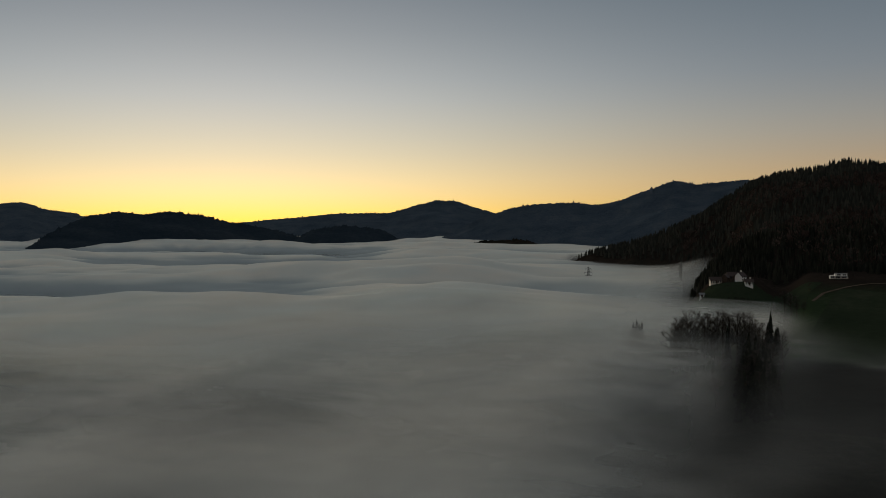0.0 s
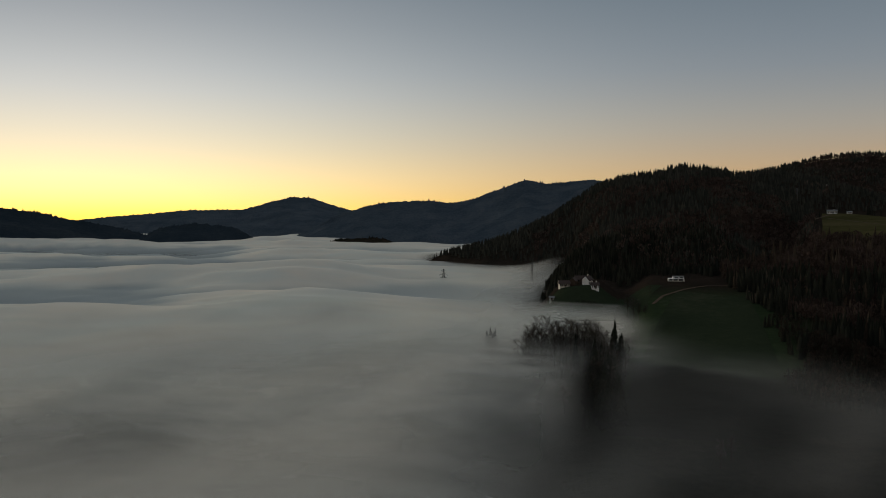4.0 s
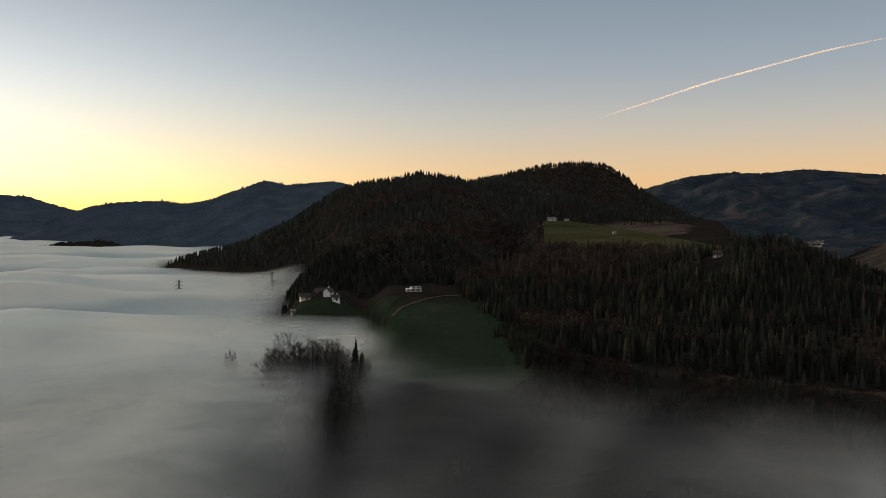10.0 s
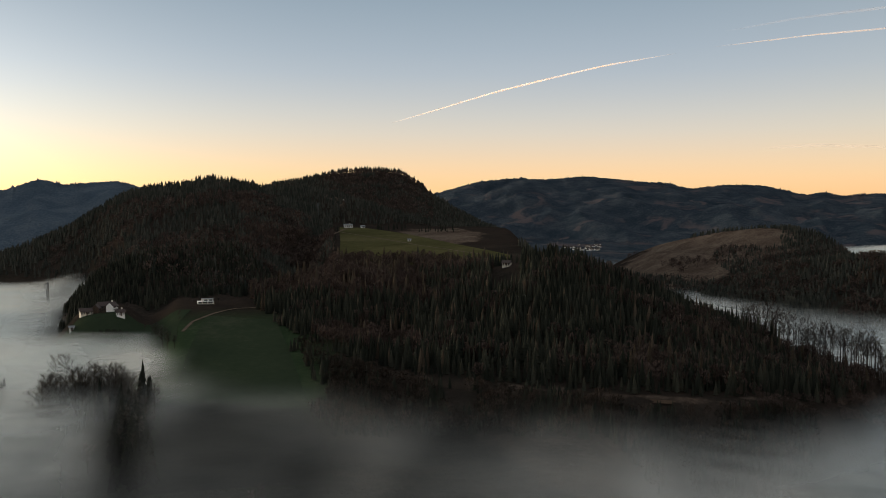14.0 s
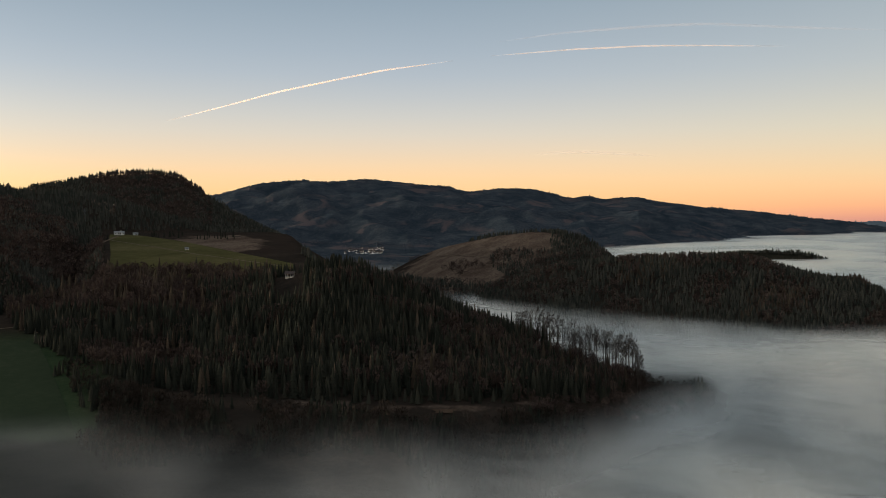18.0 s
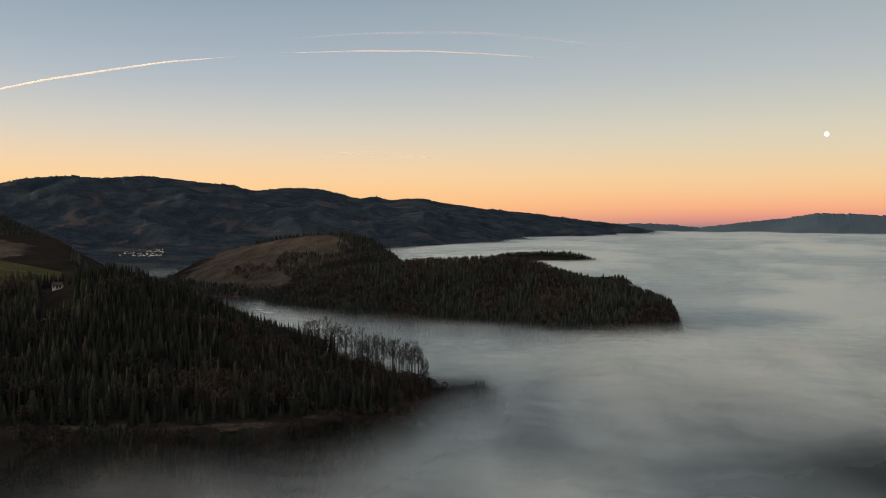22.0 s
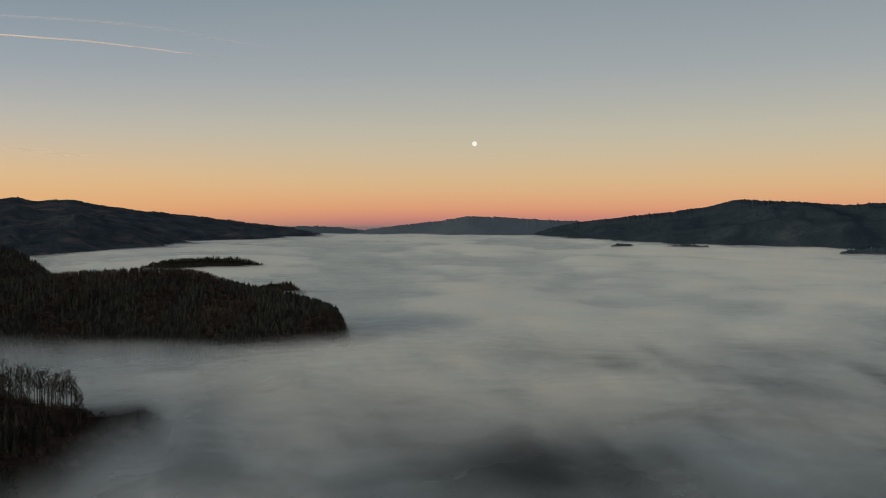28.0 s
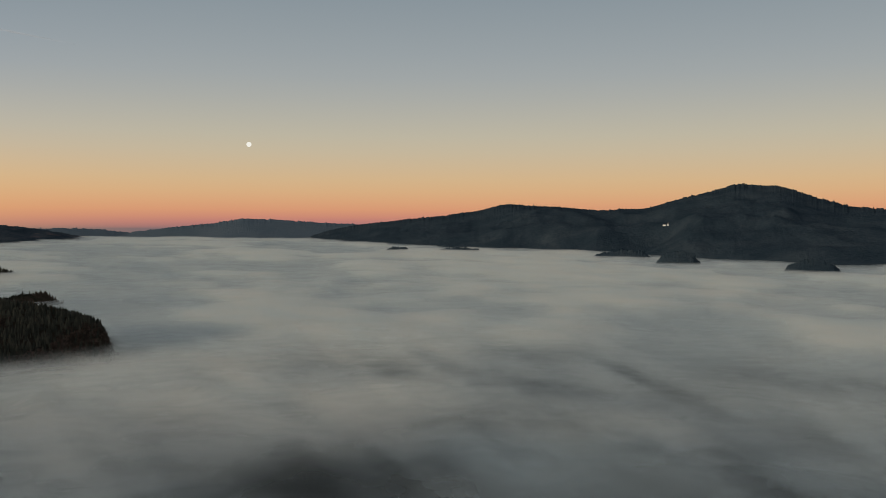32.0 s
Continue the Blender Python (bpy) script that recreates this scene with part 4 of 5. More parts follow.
def place(a, r, z, h, wide=1.0, turn=0.0):
    """A pose on the plan, scaled to a height."""
    return Matrix.Translation((r * math.sin(radians(a)), r * math.cos(radians(a)), z)) @ Euler((0, 0, turn)).to_matrix().to_4x4() @ Matrix.Diagonal((h * wide, h * wide, h, 1))


def plant(kinds, a, r, h, wide=1.0, sink=0.3, z=None):
    """Set one of the model trees, or a copy of it, on the ground."""
    model = kinds[rnd.randrange(len(kinds))]
    m = place(a, r, (ground_at(a, r) if z is None else z) - sink, h, wide, rnd.random() * 6.28)
    if model.get("used"):
        t = copy_thing(model, m)
        t.matrix_basis = m
        return t
    model["used"] = 1
    model.matrix_basis = m
    return model


EDGE_SPRUCE = [tree_thing("spruce", p, (BARK, NEEDLES), "dark green spruce at the lower forest edge", group="spruces at the forest edge") for p in SPRUCE[:4]]
for i in range(150):
    a = 28.5 + 35 * (i + rnd.random()) / 150
    plant(EDGE_SPRUCE, a, float(curve(np.array([a]), SPUR_FOOT, 1)[0]) + rnd.uniform(3, 16), rnd.uniform(6, 11), rnd.uniform(0.85, 1.2))
EDGE_BARE = [tree_thing("birch", p, (PALE_BARK, PINE_TWIGS), "tall birch with pale trunk and dark bare crown", group="bare trees on the spur", limbs=12) for p in BARE_SLIM]
for i in range(84):
    a = 58.6 + 8.0 * (i + 2.5 * rnd.random()) / 84
    r = float(curve(np.array([a]), SPUR, 1)[0]) + rnd.uniform(-22, 22)
    plant(EDGE_BARE, a, r, rnd.choice((14, 18, 21, 23, 25)) * rnd.uniform(0.9, 1.1), rnd.uniform(0.55, 0.8))
for i in range(26):
    a = 57.0 + 9.4 * (i + rnd.random()) / 64
    r = float(curve(np.array([a]), SPUR, 1)[0]) + rnd.uniform(-30, 14)
    plant(EDGE_SPRUCE, a, r, rnd.uniform(8, 20), rnd.uniform(0.6, 0.9))
for a, h in ((69.9, 10), (70.15, 12), (70.4, 13), (70.6, 10)):
    plant(EDGE_SPRUCE, a, 552 + rnd.uniform(-6, 6), h, 1.1)
for a in (66.6, 67.1, 67.8, 68.3, 69.0):
    plant(EDGE_BARE, a, 520 + rnd.uniform(-15, 15), rnd.uniform(6, 9), 1.0, z=-67)
MIST_BARE = [tree_thing("bare_tree", p, (BARK, FOG_GREY_TWIGS), "leafless broadleaf tree standing half in the fog", group="trees in the mist", limbs=22) for p in BARE_DENSE]
for a, r, top in ((15.3, 405, -37), (15.9, 400, -38), (16.9, 402, -34), (17.3, 398, -35), (17.8, 400, -34), (18.2, 404, -35), (18.7, 400, -33), (19.0, 396, -34), (19.4, 392, -35), (19.9, 385, -37), (20.2, 372, -40), (20.7, 360, -42),
                  (19.6, 350, -44), (20.4, 340, -46), (20.0, 325, -48), (19.2, 335, -48), (17.4, 330, -52), (27.2, 262, -57), (27.8, 268, -58), (39.8, 246, -62), (41.0, 240, -63), (42.2, 250, -63), (21.3, 385, -41), (21.8, 560, -36), (22.1, 540, -38), (21.4, 580, -36), (22.5, 530, -41), (15.7, 500, -42), (16.2, 505, -42), *[(14.6 + 0.36 * i + 0.2 * rnd.random(), rnd.uniform(396, 412), rnd.uniform(-39, -35)) for i in range(15)]):
    g = ground_at(a, r)
    plant(MIST_BARE, a, r, max(9.0, top - g), rnd.uniform(0.8, 1.05) if top - g < 22 else 0.75)
MIST_SPRUCE = [tree_thing("spruce", p, (BARK, NEEDLES), "dark spruce standing in the fog", group="trees in the mist") for p in SPRUCE[4:]]
for a, r, top in ((20.6, 396, -33.5), (20.45, 392, -38), (20.9, 385, -40), (20.2, 360, -43), (20.6, 345, -45), (19.9, 338, -47), (20.9, 368, -42), (20.3, 318, -50), (12.3, 430, -43.5), (12.55, 432, -42), (12.85, 430, -43), (12.7, 425, -44), (18.1, 395, -40),
                  *[(18.7 + 2.4 * rnd.random() ** 0.7, 402 - 1.9 * i, -41.5 - 0.13 * i + rnd.uniform(-5, 2.5)) for i in range(56)]):
    g = ground_at(a, r)
    tall = max(8.0, top - g)
    plant(MIST_SPRUCE, a, r, tall, rnd.uniform(0.95, 1.3) * min(1.0, max(0.5, 15 / tall)))
for a, r in ((17.6, 648), (18.1, 650), (18.7, 655), (19.1, 650), (17.0, 646), (19.7, 640), (18.3, 632), (24.0, 662), (24.9, 664), (25.2, 652), (23.6, 655)):
    plant(MIST_BARE, a, r, rnd.uniform(3.5, 6), 1.0)
for a, r, h in ((69.4, 574, 6), (69.55, 580, 7), (69.75, 576, 6.5), (69.95, 582, 7.5), (70.1, 578, 6), (70.3, 576, 5.5), (70.5, 580, 5)):
    plant(MIST_BARE, a, r, h, 0.8)
for i in range(8):
    a, r = rnd.gauss(93, 5.0), rnd.gauss(375, 35)
    plant(MIST_BARE, a, r, rnd.uniform(5, 8), 1.3)
MEADOW_SPRUCE = [tree_thing("spruce", SPRUCE[0], (BARK, NEEDLES), "dark spruce in a copse beside the meadow", group="copse in the meadow")]
for i in range(84):
    a, r = (rnd.uniform(30.2, 32.6), rnd.uniform(800, 880)) if i < 26 else (rnd.uniform(30.2, 32.9), rnd.uniform(890, 1180)) if i > 59 else (rnd.uniform(35.3, 37.3), rnd.uniform(1090, 1130)) if i < 44 else (rnd.uniform(38.0, 40.6), rnd.uniform(1060, 1120))
    plant(MEADOW_SPRUCE, a, r, rnd.uniform(8, 14) if i < 26 else rnd.uniform(6, 10), 1.2)


# ---- fields and tracks, laid just above the ground ----
def patch(name, corners, mat, label, category, lift=0.15, steps=24):
    """A field over the ground between four plan corners (bearing, distance)."""
    u = np.linspace(0, 1, steps)
    uu, vv = np.meshgrid(u, u, indexing="ij")
    (a0, r0), (a1, r1), (a2, r2), (a3, r3) = corners
    wob = 0.015 * np.sin(uu * 9 + vv * 5)
    a = (a0 * (1 - uu) + a1 * uu) * (1 - vv) + (a3 * (1 - uu) + a2 * uu) * vv + wob * 10
    r = (r0 * (1 - uu) + r1 * uu) * (1 - vv) + (r3 * (1 - uu) + r2 * uu) * vv
    z = ground_height(a, r) + lift
    co = np.stack([r * np.sin(np.radians(a)), r * np.cos(np.radians(a)), z], -1)
    return grid(name, co[:, ::-1] if lift < 0 else co, mat, label, category)


PASTURE = surface("pasture", [(0.3, (0.043, 0.042, 0.018)), (0.5, (0.064, 0.060, 0.026)), (0.72, (0.094, 0.080, 0.039))], 0.012, 0.5, bump=0.3, bump_dist=0.4)
WET_GRASS = surface("wet_grass", [(0.3, (0.021, 0.030, 0.018)), (0.6, (0.029, 0.039, 0.023)), (0.75, (0.041, 0.048, 0.030))], 0.015, 0.5, bump=0.3, bump_dist=0.4)
STUBBLE = surface("brown_stubble", [(0.3, (0.045, 0.030, 0.022)), (0.6, (0.080, 0.055, 0.038)), (0.75, (0.11, 0.08, 0.055))], 0.02, 0.6, bump=0.4, bump_dist=0.5)
GRAVEL = surface("gravel", [(0.3, (0.07, 0.052, 0.038)), (0.7, (0.14, 0.108, 0.082))], 0.3, 0.6, bump=0.3, bump_dist=0.1)
patch("meadow", [(32.6, 715), (44.3, 690), (43.9, 800), (33.1, 1180)], PASTURE, "olive green hillside pasture below the farm", "meadow")
patch("field", [(20.5, 290), (32.4, 290), (28.6, 590), (24.6, 606)], WET_GRASS, "dark green winter wheat field beside the track", "field")
patch("field_farm", [(15.5, 590), (22.6, 560), (23.4, 628), (15.2, 640)], WET_GRASS, "green farm meadow at the edge of the fog", "field")


def track(name, points, width, mat, label, lift=0.3):
    rows = []
    for (a0, r0), (a1, r1) in zip(points, points[1:]):
        n = 14
        for i in range(n):
            f = i / n
            rows.append((a0 + (a1 - a0) * f, r0 + (r1 - r0) * f))
    rows.append(points[-1])
    pts = np.array([(r * math.sin(radians(a)), r * math.cos(radians(a))) for a, r in rows])
    d = np.gradient(pts, axis=0)
    d /= np.linalg.norm(d, axis=1)[:, None]
    side_v = np.stack([d[:, 1], -d[:, 0]], -1)
    co = []
    for k in (-0.5, -0.17, 0.17, 0.5):
        p = pts + side_v * width * k
        a = np.degrees(np.arctan2(p[:, 0], p[:, 1]))
        co.append(np.concatenate([p, (ground_height(a, np.hypot(p[:, 0], p[:, 1])) + lift)[:, None]], 1))
    return grid(name, np.stack(co, 1)[:, ::-1], mat, label, "track")


track("track_field", [(23.0, 565), (23.6, 590), (24.9, 612), (26.3, 628), (27.6, 630), (29.4, 600)], 2.0, GRAVEL, "pale gravel farm track along the field")
track("track_meadow", [(33.0, 1060), (34.8, 1000), (38.0, 900), (41.0, 830), (43.9, 770)], 2.2, GRAVEL, "thin pale track across the pasture")
track("track_farm", [(30.9, 960), (32.2, 1010), (33.4, 1120)], 3.5, GRAVEL, "thin pale track up to the farm")
track("track_hill", [(53.2, 1433), (54.0, 1411), (55.1, 1395), (56.25, 1368), (57.3, 1349)], 2.6, GRAVEL, "pale forest road across the bald hillside", 0.6)
track("track_hilltop", [(57.75, 1473), (58.9, 1469), (60.0, 1458), (61.3, 1462)], 2.4, GRAVEL, "pale forest road along the bald hilltop", 0.6)
patch("quarry", [(53.2, 409.5), (54.6, 410), (54.6, 413), (53.2, 412.5)], STUBBLE, "pale bare earth cut at the forest foot", "clearing", 1.0, 8)

# ---- buildings ----
PLASTER = plain("white_plaster", (0.80, 0.79, 0.76), 0.8, 0.10)
CREAM = plain("cream_plaster", (0.66, 0.60, 0.50), 0.85, 0.12)
TIMBER = plain("dark_timber", (0.06, 0.042, 0.03), 0.8, 0.35)
TILES = plain("dark_roof_tiles", (0.055, 0.04, 0.036), 0.75, 0.3, 1.5)
SLATE = plain("grey_sheet_roof", (0.16, 0.165, 0.17), 0.5, 0.2)
PANE = plain("dark_window", (0.02, 0.024, 0.03), 0.12, 0.2)
STEEL = plain("galvanised_steel", (0.10, 0.105, 0.11), 0.55, 0.25, 2.0, 0.6)


def part(name, bm, mat, parent, label=""):
    me = bpy.data.meshes.new(name)
    bm.to_mesh(me)
    bm.free()
    me.materials.append(mat)
    o = new(name, me)
    o.parent = parent
    if label:
        o["label"] = label
    return o


def box(bm, x, y, z, sx, sy, sz):
    """A box by its centre and full sizes."""
    r = bmesh.ops.create_cube(bm, size=1.0)["verts"]
    bmesh.ops.scale(bm, vec=(sx, sy, sz), verts=r)
    bmesh.ops.translate(bm, vec=(x, y, z), verts=r)
    return bm


def gable(bm, w, d, z, rise, thick=0.3, over=0.6):
    """Two roof slabs with overhang; ridge along x."""
    hw, hd = w / 2 + over, d / 2 + over
    for s in (-1, 1):
        low, high = (s * hd, z - rise * over / (d / 2)), (0, z + rise)
        vs = [bm.verts.new((x, y, zz + t)) for t in (0, thick) for x in (-hw, hw) for y, zz in (low, high)]
        for q in ((0, 1, 3, 2), (4, 6, 7, 5), (0, 2, 6, 4), (1, 5, 7, 3), (0, 4, 5, 1), (2, 3, 7, 6)):
            bm.faces.new([vs[i] for i in q])
    bmesh.ops.recalc_face_normals(bm, faces=bm.faces)
    return bm


def house(name, a, r, w, d, h, rise, turn, wall, roof, label, rows=2, cols=5, z=None, base=4.0, chimney=True, sink=0.0):
    top = tagged(new(name), label, "house")
    g = ground_at(a, r) if z is None else z
    top.matrix_basis = place(a, r, g - sink, 1.0, 1.0, radians(turn - a))
    bm = box(bmesh.new(), 0, 0, (h - base) / 2, w, d, h + base)
    for s in (-1, 1):  # gable ends
        v = [bm.verts.new((s * (w / 2 - 0.01), y, zz)) for y, zz in ((-d / 2, h), (d / 2, h), (0, h + rise))]
        u = [bm.verts.new((s * (w / 2 - 0.35), y, zz)) for y, zz in ((-d / 2, h), (d / 2, h), (0, h + rise))]
        bm.faces.new(v), bm.faces.new(u[::-1])
        for i in range(3):
            bm.faces.new((v[i], v[(i + 1) % 3], u[(i + 1) % 3], u[i]))
    bmesh.ops.recalc_face_normals(bm, faces=bm.faces)
    part("wall", bm, wall, top)
    part("roof", gable(bmesh.new(), w, d, h, rise), roof, top)
    for j in range(rows):
        for i in range(cols):
            x, zz = -w / 2 + w * (i + 0.5) / cols, h * (j + 0.55) / rows
            pane = part("window", box(bmesh.new(), x, -d / 2 - 0.03, zz, min(1.3, w / cols * 0.55), 0.10, min(1.5, h / rows * 0.5)), PANE, top)
            part("sill", box(bmesh.new(), x, -d / 2 - 0.12, zz - min(0.82, h / rows * 0.28), min(1.5, w / cols * 0.62), 0.24, 0.10), wall, pane)
    part("door", box(bmesh.new(), w * 0.06, -d / 2 - 0.05, 1.05, 1.1, 0.12, 2.1), TIMBER, top)
    if chimney:
        part("chimney", box(bmesh.new(), w * 0.2, d * 0.1, h + rise + 0.3, 0.8, 0.8, 2.0), CREAM, top)
    return top


house("farmhouse", 18.85, 640, 6.5, 5.2, 3.6, 2.4, 62, PLASTER, TILES, "white plastered farmhouse with a steep dark roof", 2, 3)
house("farmhouse_annex", 19.32, 628, 5.2, 4.2, 2.6, 1.5, 10, PLASTER, TILES, "low white annex beside the farmhouse", 1, 4)
house("barn", 18.40, 652, 8, 5, 2.8, 2.2, 15, TIMBER, TILES, "dark timber barn beside the farmhouse", 1, 2, chimney=False)
house("stable", 17.35, 640, 7.5, 4.6, 2.8, 1.9, 12, CREAM, TILES, "long cream stable with a dark roof", 1, 5, chimney=False)
house("shed", 17.95, 642, 4, 4, 3.4, 2.0, 70, TIMBER, TILES, "dark wooden shed with a gable roof", 1, 1, chimney=False)
house("hut", 16.55, 632, 3.2, 2.6, 2.2, 0.8, 0, PLASTER, SLATE, "tiny white hut in the farm meadow", 1, 1, chimney=False)
house("hill_farm", 33.45, 1140, 11, 7, 2.8, 1.5, 5, PLASTER, SLATE, "white farm building on top of the pasture", 1, 4)
house("hill_farm_garage", 34.4, 1136, 5, 5, 1.9, 0.9, 8, PLASTER, SLATE, "small white garage beside the hill farm", 1, 2, chimney=False)
house("meadow_hut", 37.44, 945, 3.2, 2.6, 1.8, 0.9, 10, PLASTER, SLATE, "tiny white hut beside the pasture track", 1, 1, chimney=False)
house("hill_barn", 43.85, 640, 6, 4, 2.6, 1.6, -20, CREAM, TILES, "small pale barn with a dark roof at the forest edge", 1, 3, chimney=False)
house("forest_hut", 33.1, 1290, 6, 5, 2.2, 1.2, 0, TIMBER, TILES, "pale hut in a forest clearing", 1, 3)
house("mountain_chapel", 118.33, 3450, 4, 4, 6, 3, 10, PLASTER, TILES, "white chapel high on the far mountain", 1, 1, z=72, base=4)
house("mountain_farm", 118.1, 3450, 11, 6, 2.6, 1.8, 10, PLASTER, TILES, "white farm beside the far chapel", 1, 4, z=71.5, base=4)
house("mountain_hut", 118.95, 3440, 5, 4, 2.2, 1.4, 10, PLASTER, TILES, "small white hut on the far mountain", 1, 2, z=72, base=4, chimney=False)
VILLAGE = random.Random(5)
for i in range(44):
    far_in = VILLAGE.random()
    house("village_house", 47.3 + 2.6 * VILLAGE.random(), 2160 + 170 * far_in, VILLAGE.uniform(3.5, 6.5), VILLAGE.uniform(3.5, 5), VILLAGE.uniform(1.6, 2.4), 1.5, VILLAGE.uniform(-50, 50), PLASTER if i % 3 else CREAM, TILES,
          "white village house at the foot of the mountains", 1, 2, z=-34.5 + 9.5 * far_in, base=3, chimney=False)


def modern_house(a, r):
    """A white villa: two storeys with a flat roof, deep dark window bands and a terrace."""
    top = tagged(new("villa"), "white modern villa with dark window bands and flat roof", "house")
    top.matrix_basis = place(a, r, ground_at(a, r), 0.52, 1.75, radians(4 - a))
    part("wall", box(bmesh.new(), 0, 0, 0.2, 12.5, 8, 6.4), PLASTER, top)
    part("upper_wall", box(bmesh.new(), 1.5, 0, 4.9, 8.5, 7, 3.0), PLASTER, top)
    part("roof", box(bmesh.new(), 1.5, 0, 6.55, 9.3, 7.8, 0.3), SLATE, top)
    part("terrace", box(bmesh.new(), 0, -5.4, 0.1, 13, 3, 0.4), CREAM, top)
    for x, z, sx, sz in ((-4.3, 1.7, 2.4, 2.0), (-0.6, 1.7, 3.0, 2.0), (3.6, 1.7, 3.2, 2.0), (0.0, 5.0, 2.6, 1.8), (3.8, 5.0, 2.4, 1.8)):
        win = part("window", box(bmesh.new(), x, -4.02 if z < 3 else -3.52, z, sx, 0.12, sz), PANE, top)
        part("frame", box(bmesh.new(), x, -4.12 if z < 3 else -3.62, z, 0.12, 0.1, sz), PLASTER, win)
    part("post", box(bmesh.new(), -5.9, -6.6, 1.5, 0.25, 0.25, 3.0), PLASTER, top)
    part("post", box(bmesh.new(), 5.9, -6.6, 1.5, 0.25, 0.25, 3.0), PLASTER, top)
    part("canopy", box(bmesh.new(), 0, -5.4, 3.1, 12.4, 2.8, 0.22), SLATE, top)


modern_house(24.4, 655)


def pylon(a, r, h, label, turn=20):
    """A lattice mast with three cross-arms and insulators."""
    top = tagged(new("pylon"), label, "pylon", "power line pylons")
    top.matrix_basis = place(a, r, ground_at(a, r) - 0.4, 1.0, 1.0, radians(turn - a))
    w0, w1 = h * 0.045, h * 0.012

    def half(z):
        return w0 + (w1 - w0) * min(1.0, z / h)

    def stick(name, p, q, t, parent=top):
        v, f = prism(p, q, t, t, 4)
        o = new(name, tri_mesh(name, v, f, [STEEL]))
        o.parent = parent
        return o

    for sx in (-1, 1):
        for sy in (-1, 1):
            stick("leg", (sx * w0, sy * w0, 0), (sx * w1, sy * w1, h), 0.16)
    levels = [h * (1 - 0.80 ** i) / (1 - 0.80 ** 9) for i in range(10)]
    for z0, z1 in zip(levels, levels[1:]):
        a0, a1 = half(z0), half(z1)
        for s in (-1, 1):
            stick("brace", (-a0, s * a0, z0), (a1, s * a1, z1), 0.07)
            stick("brace", (a0, s * a0, z0), (-a1, s * a1, z1), 0.07)
            stick("brace", (s * a0, -a0, z0), (s * a1, a1, z1), 0.07)
    for z, reach in ((h * 0.78, h * 0.085), (h * 0.86, h * 0.10), (h * 0.95, h * 0.07)):
        for s in (-1, 1):
            arm = stick("arm", (s * half(z), 0, z), (s * reach, 0, z + 0.1), 0.14)
            stick("stay", (s * half(z), 0, z + h * 0.035), (s * reach, 0, z + 0.15), 0.08, arm)
            stick("insulator", (s * reach, 0, z), (s * reach, 0, z - h * 0.045), 0.12, arm)


pylon(9.47, 890, -36 - ground_at(9.47, 890), "grey lattice power pylon rising out of the fog")
pylon(15.25, 930, -31 - ground_at(15.25, 930), "grey lattice power pylon near the wooded slope")
pylon(31.5, 1180, 17, "small lattice mast on the ridge above the pasture")

# ---- low islands of the far shore ----
for a0, a1, r, z in ((117.5, 120.4, 2600, -10), (125.0, 128.6, 2300, -20), (99.8, 102.0, 3300, -12), (102.6, 107.0, 3250, -14), (113.2, 117.6, 2900, -15), (76.2, 80.4, 1480, -45)):
    c = (a0 + a1) / 2
    mountain_range("shoal", [(a0, r, -62), (a0 + (a1 - a0) * 0.08, r, z - 16), (a0 + (a1 - a0) * 0.3, r, z - 4), (c, r, z), (a1 - (a1 - a0) * 0.25, r, z - 3), (a1 - (a1 - a0) * 0.08, r, z - 14), (a1, r, -62)], [(a0, r - 60), (a1, r - 60)], -64, FOREST if r < 2000 else DARK_HAZE_FOREST, "small dark wooded islet in the fog", 2.0, a0, 4.0)


# ---- sky: moon and vapour trails ----
def glowing(name, colour, strength):
    m, n = material(name)
    n.add("ShaderNodeOutputMaterial", {0: n.add("ShaderNodeEmission", {0: (*colour, 1), 1: strength}).outputs[0]})
    return m


def vapour(name):
    """Ice crystals high up in the sun: a white, see-through haze, ragged along its length."""
    m, n = material(name)
    pos = n.add("ShaderNodeNewGeometry").outputs["Position"]
    thick = n.add("ShaderNodeAttribute", attribute_name="tone").outputs["Fac"]
    f = n.math("MULTIPLY", n.add("ShaderNodeMapRange", {0: n.noise(pos, 0.006, 3.0, 0.5), 1: 0.0, 2: 0.5}).outputs[0], thick)
    d = n.add("ShaderNodeBsdfDiffuse", {0: (0.90, 0.80, 0.72, 1)})
    tl = n.add("ShaderNodeBsdfTranslucent", {0: (0.90, 0.80, 0.72, 1)})
    ice = n.add("ShaderNodeAddShader", {0: d.outputs[0], 1: tl.outputs[0]})
    s = n.add("ShaderNodeMixShader", {0: f, 1: n.add("ShaderNodeBsdfTransparent").outputs[0], 2: ice.outputs[0]})
    n.add("ShaderNodeOutputMaterial", {0: s.outputs[0]})
    return m


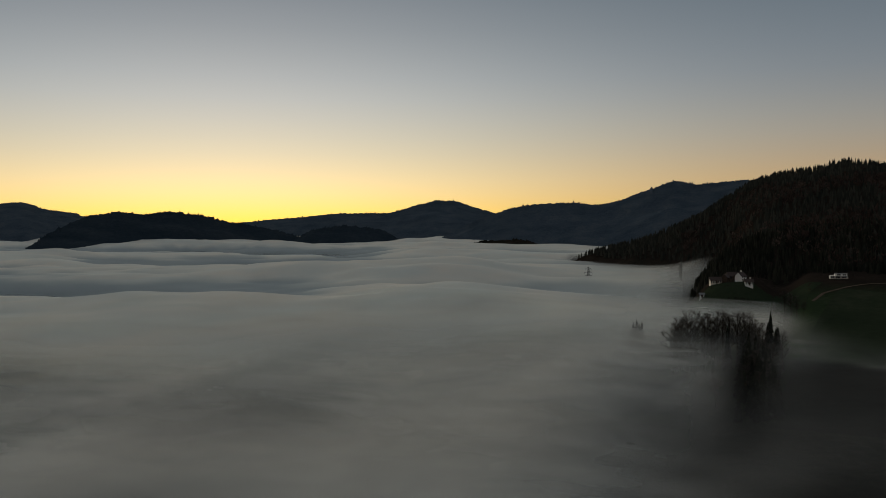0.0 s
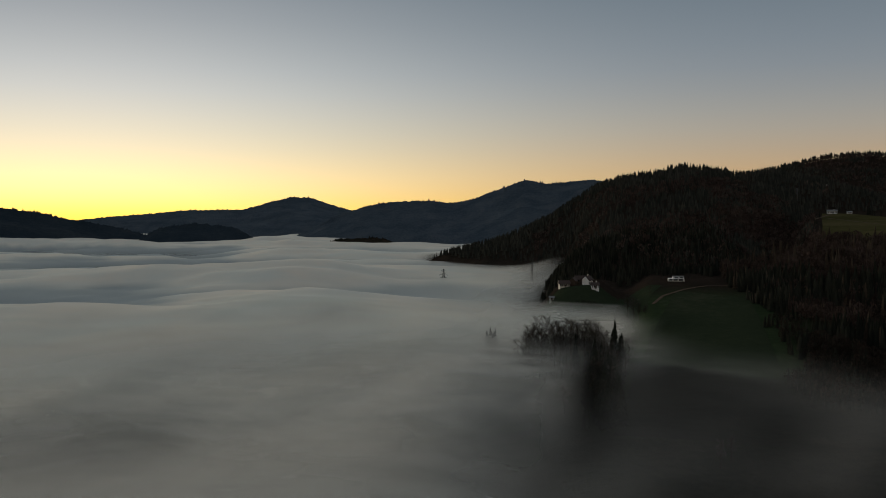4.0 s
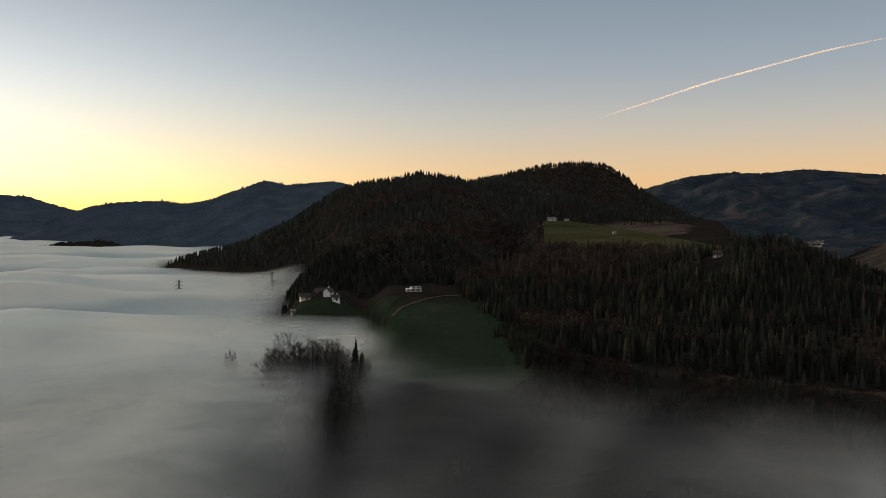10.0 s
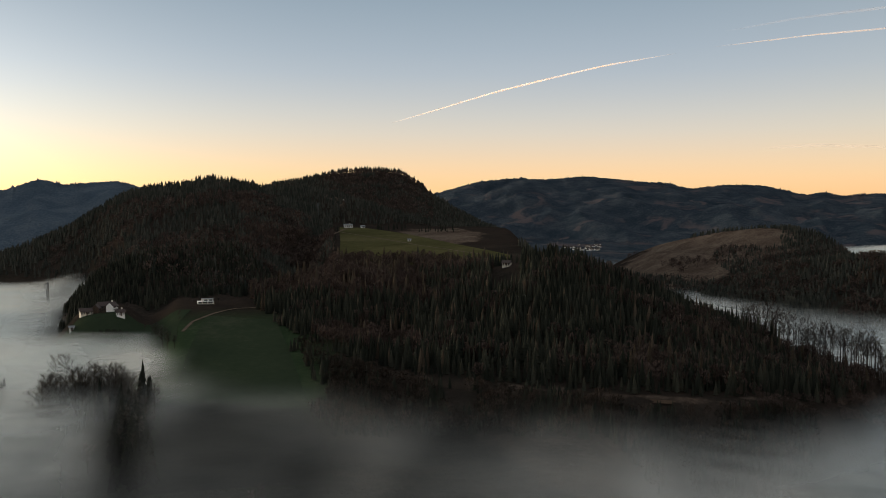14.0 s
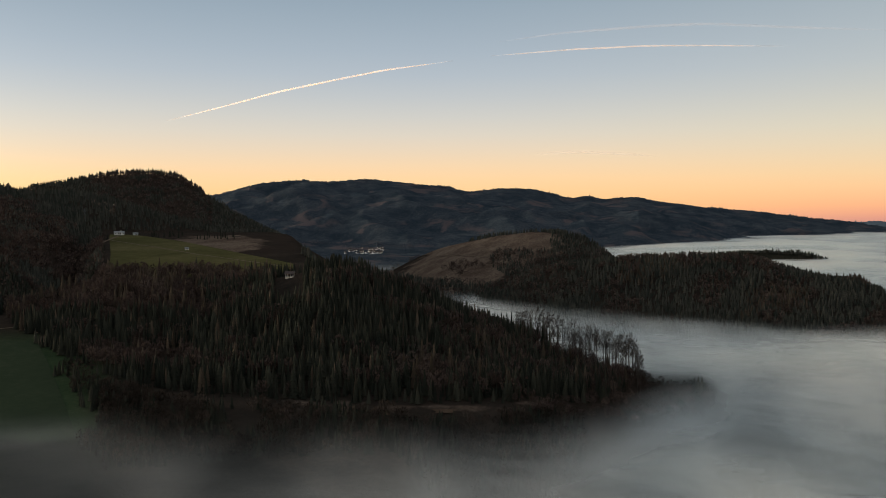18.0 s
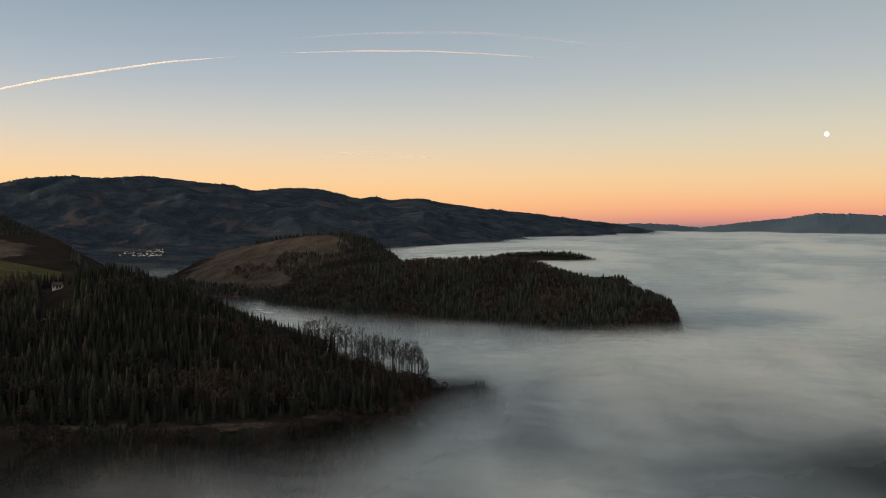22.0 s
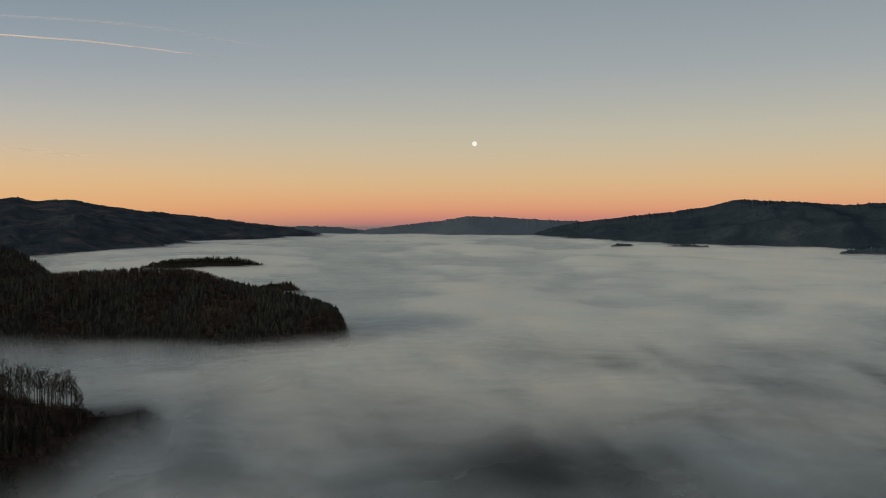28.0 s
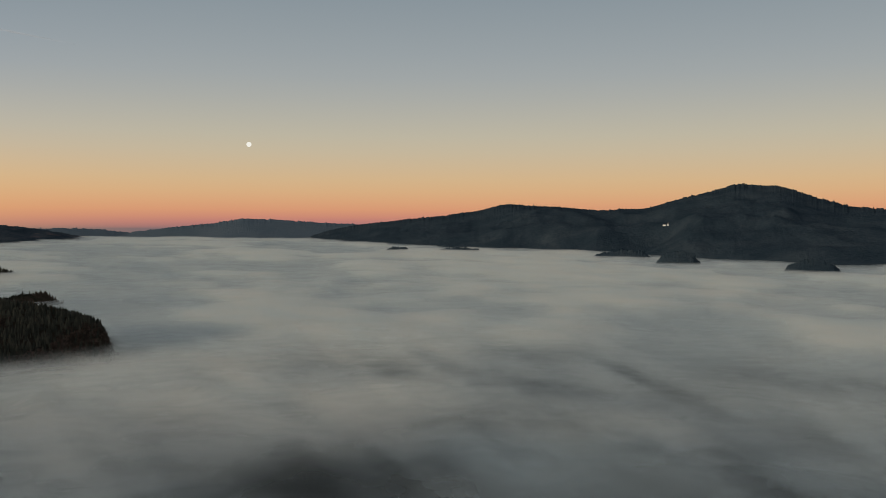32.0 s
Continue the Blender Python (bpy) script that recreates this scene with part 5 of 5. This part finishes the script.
bm = bmesh.new()
bmesh.ops.create_uvsphere(bm, u_segments=32, v_segments=20, radius=13.5)
for face in bm.faces:
    face.smooth = True
me = bpy.data.meshes.new("moon")
bm.to_mesh(me)
bm.free()
me.materials.append(glowing("moonlight", (1.0, 0.97, 0.88), 1.1))
moon = tagged(new("moon", me), "bright full moon low in the dusk sky", "moon", kind="structure")
moon.matrix_basis = place(91.35, 4860, 512, 1.0)


def vapour_trail(points, width, strength, label, seed):
    """A long thin tube of vapour, ragged along its edge."""
    b = np.linspace(points[0][0], points[-1][0], 260)
    a_pts = [p[0] for p in points]
    z = np.interp(b, a_pts, [p[1] for p in points])
    k = np.ones(25) / 25
    z = np.convolve(np.pad(z, 12, mode="reflect", reflect_type="odd"), k, mode="valid")
    f = (b - b[0]) / (b[-1] - b[0])
    wd = width * np.interp(f, [0, 0.12, 0.4, 0.8, 1], [0.25, 0.7, 1.0, 0.8, 0.2]) * (1 + 0.2 * fbm(b * 40, b * 0, 6.0, 3, seed))
    r = 4700.0
    rings = []
    for i in range(7):
        t = i * 2 * math.pi / 6
        rr, zz = r + np.cos(t) * wd, z + np.sin(t) * wd + 0.5 * fbm(b * 40, b * 0, 9.0, 3, seed + i % 6)
        rings.append(np.stack([rr * np.sin(np.radians(b)), rr * np.cos(np.radians(b)), zz], -1))
    o = grid("vapour_trail", np.stack(rings, 1), vapour("vapour"), label, "vapour trail")
    tone = np.repeat(strength * np.interp(f, [0, 0.1, 0.3, 0.8, 1], [0.15, 0.6, 1, 0.9, 0.1]), 7)
    o.data.attributes.new("tone", "FLOAT", "POINT").data.foreach_set("value", tone.astype(np.float32))
    return o


vapour_trail([(36.3, 577), (39.9, 665), (43.1, 745), (47.2, 823), (50.1, 873), (54.5, 922)], 5.6, 0.42, "bright pinkish vapour trail rising across the sky", 1)
vapour_trail([(56.9, 946), (59.7, 960), (62.3, 972), (67, 975), (70.6, 960), (75.5, 928)], 4.4, 0.32, "thin bright vapour trail high in the sky", 2)
vapour_trail([(57.5, 1021), (61.6, 1061), (67, 1076), (70.5, 1072), (75, 1027), (81.5, 960)], 7.0, 0.065, "faint broad old vapour trail", 3)
# a thin streak of cloud, built like the trails
vapour_trail([(59.9, 420), (62.6, 428), (65.6, 414), (67.6, 398)], 9.0, 0.10, "faint pinkish streak of cloud above the mountains", 4)
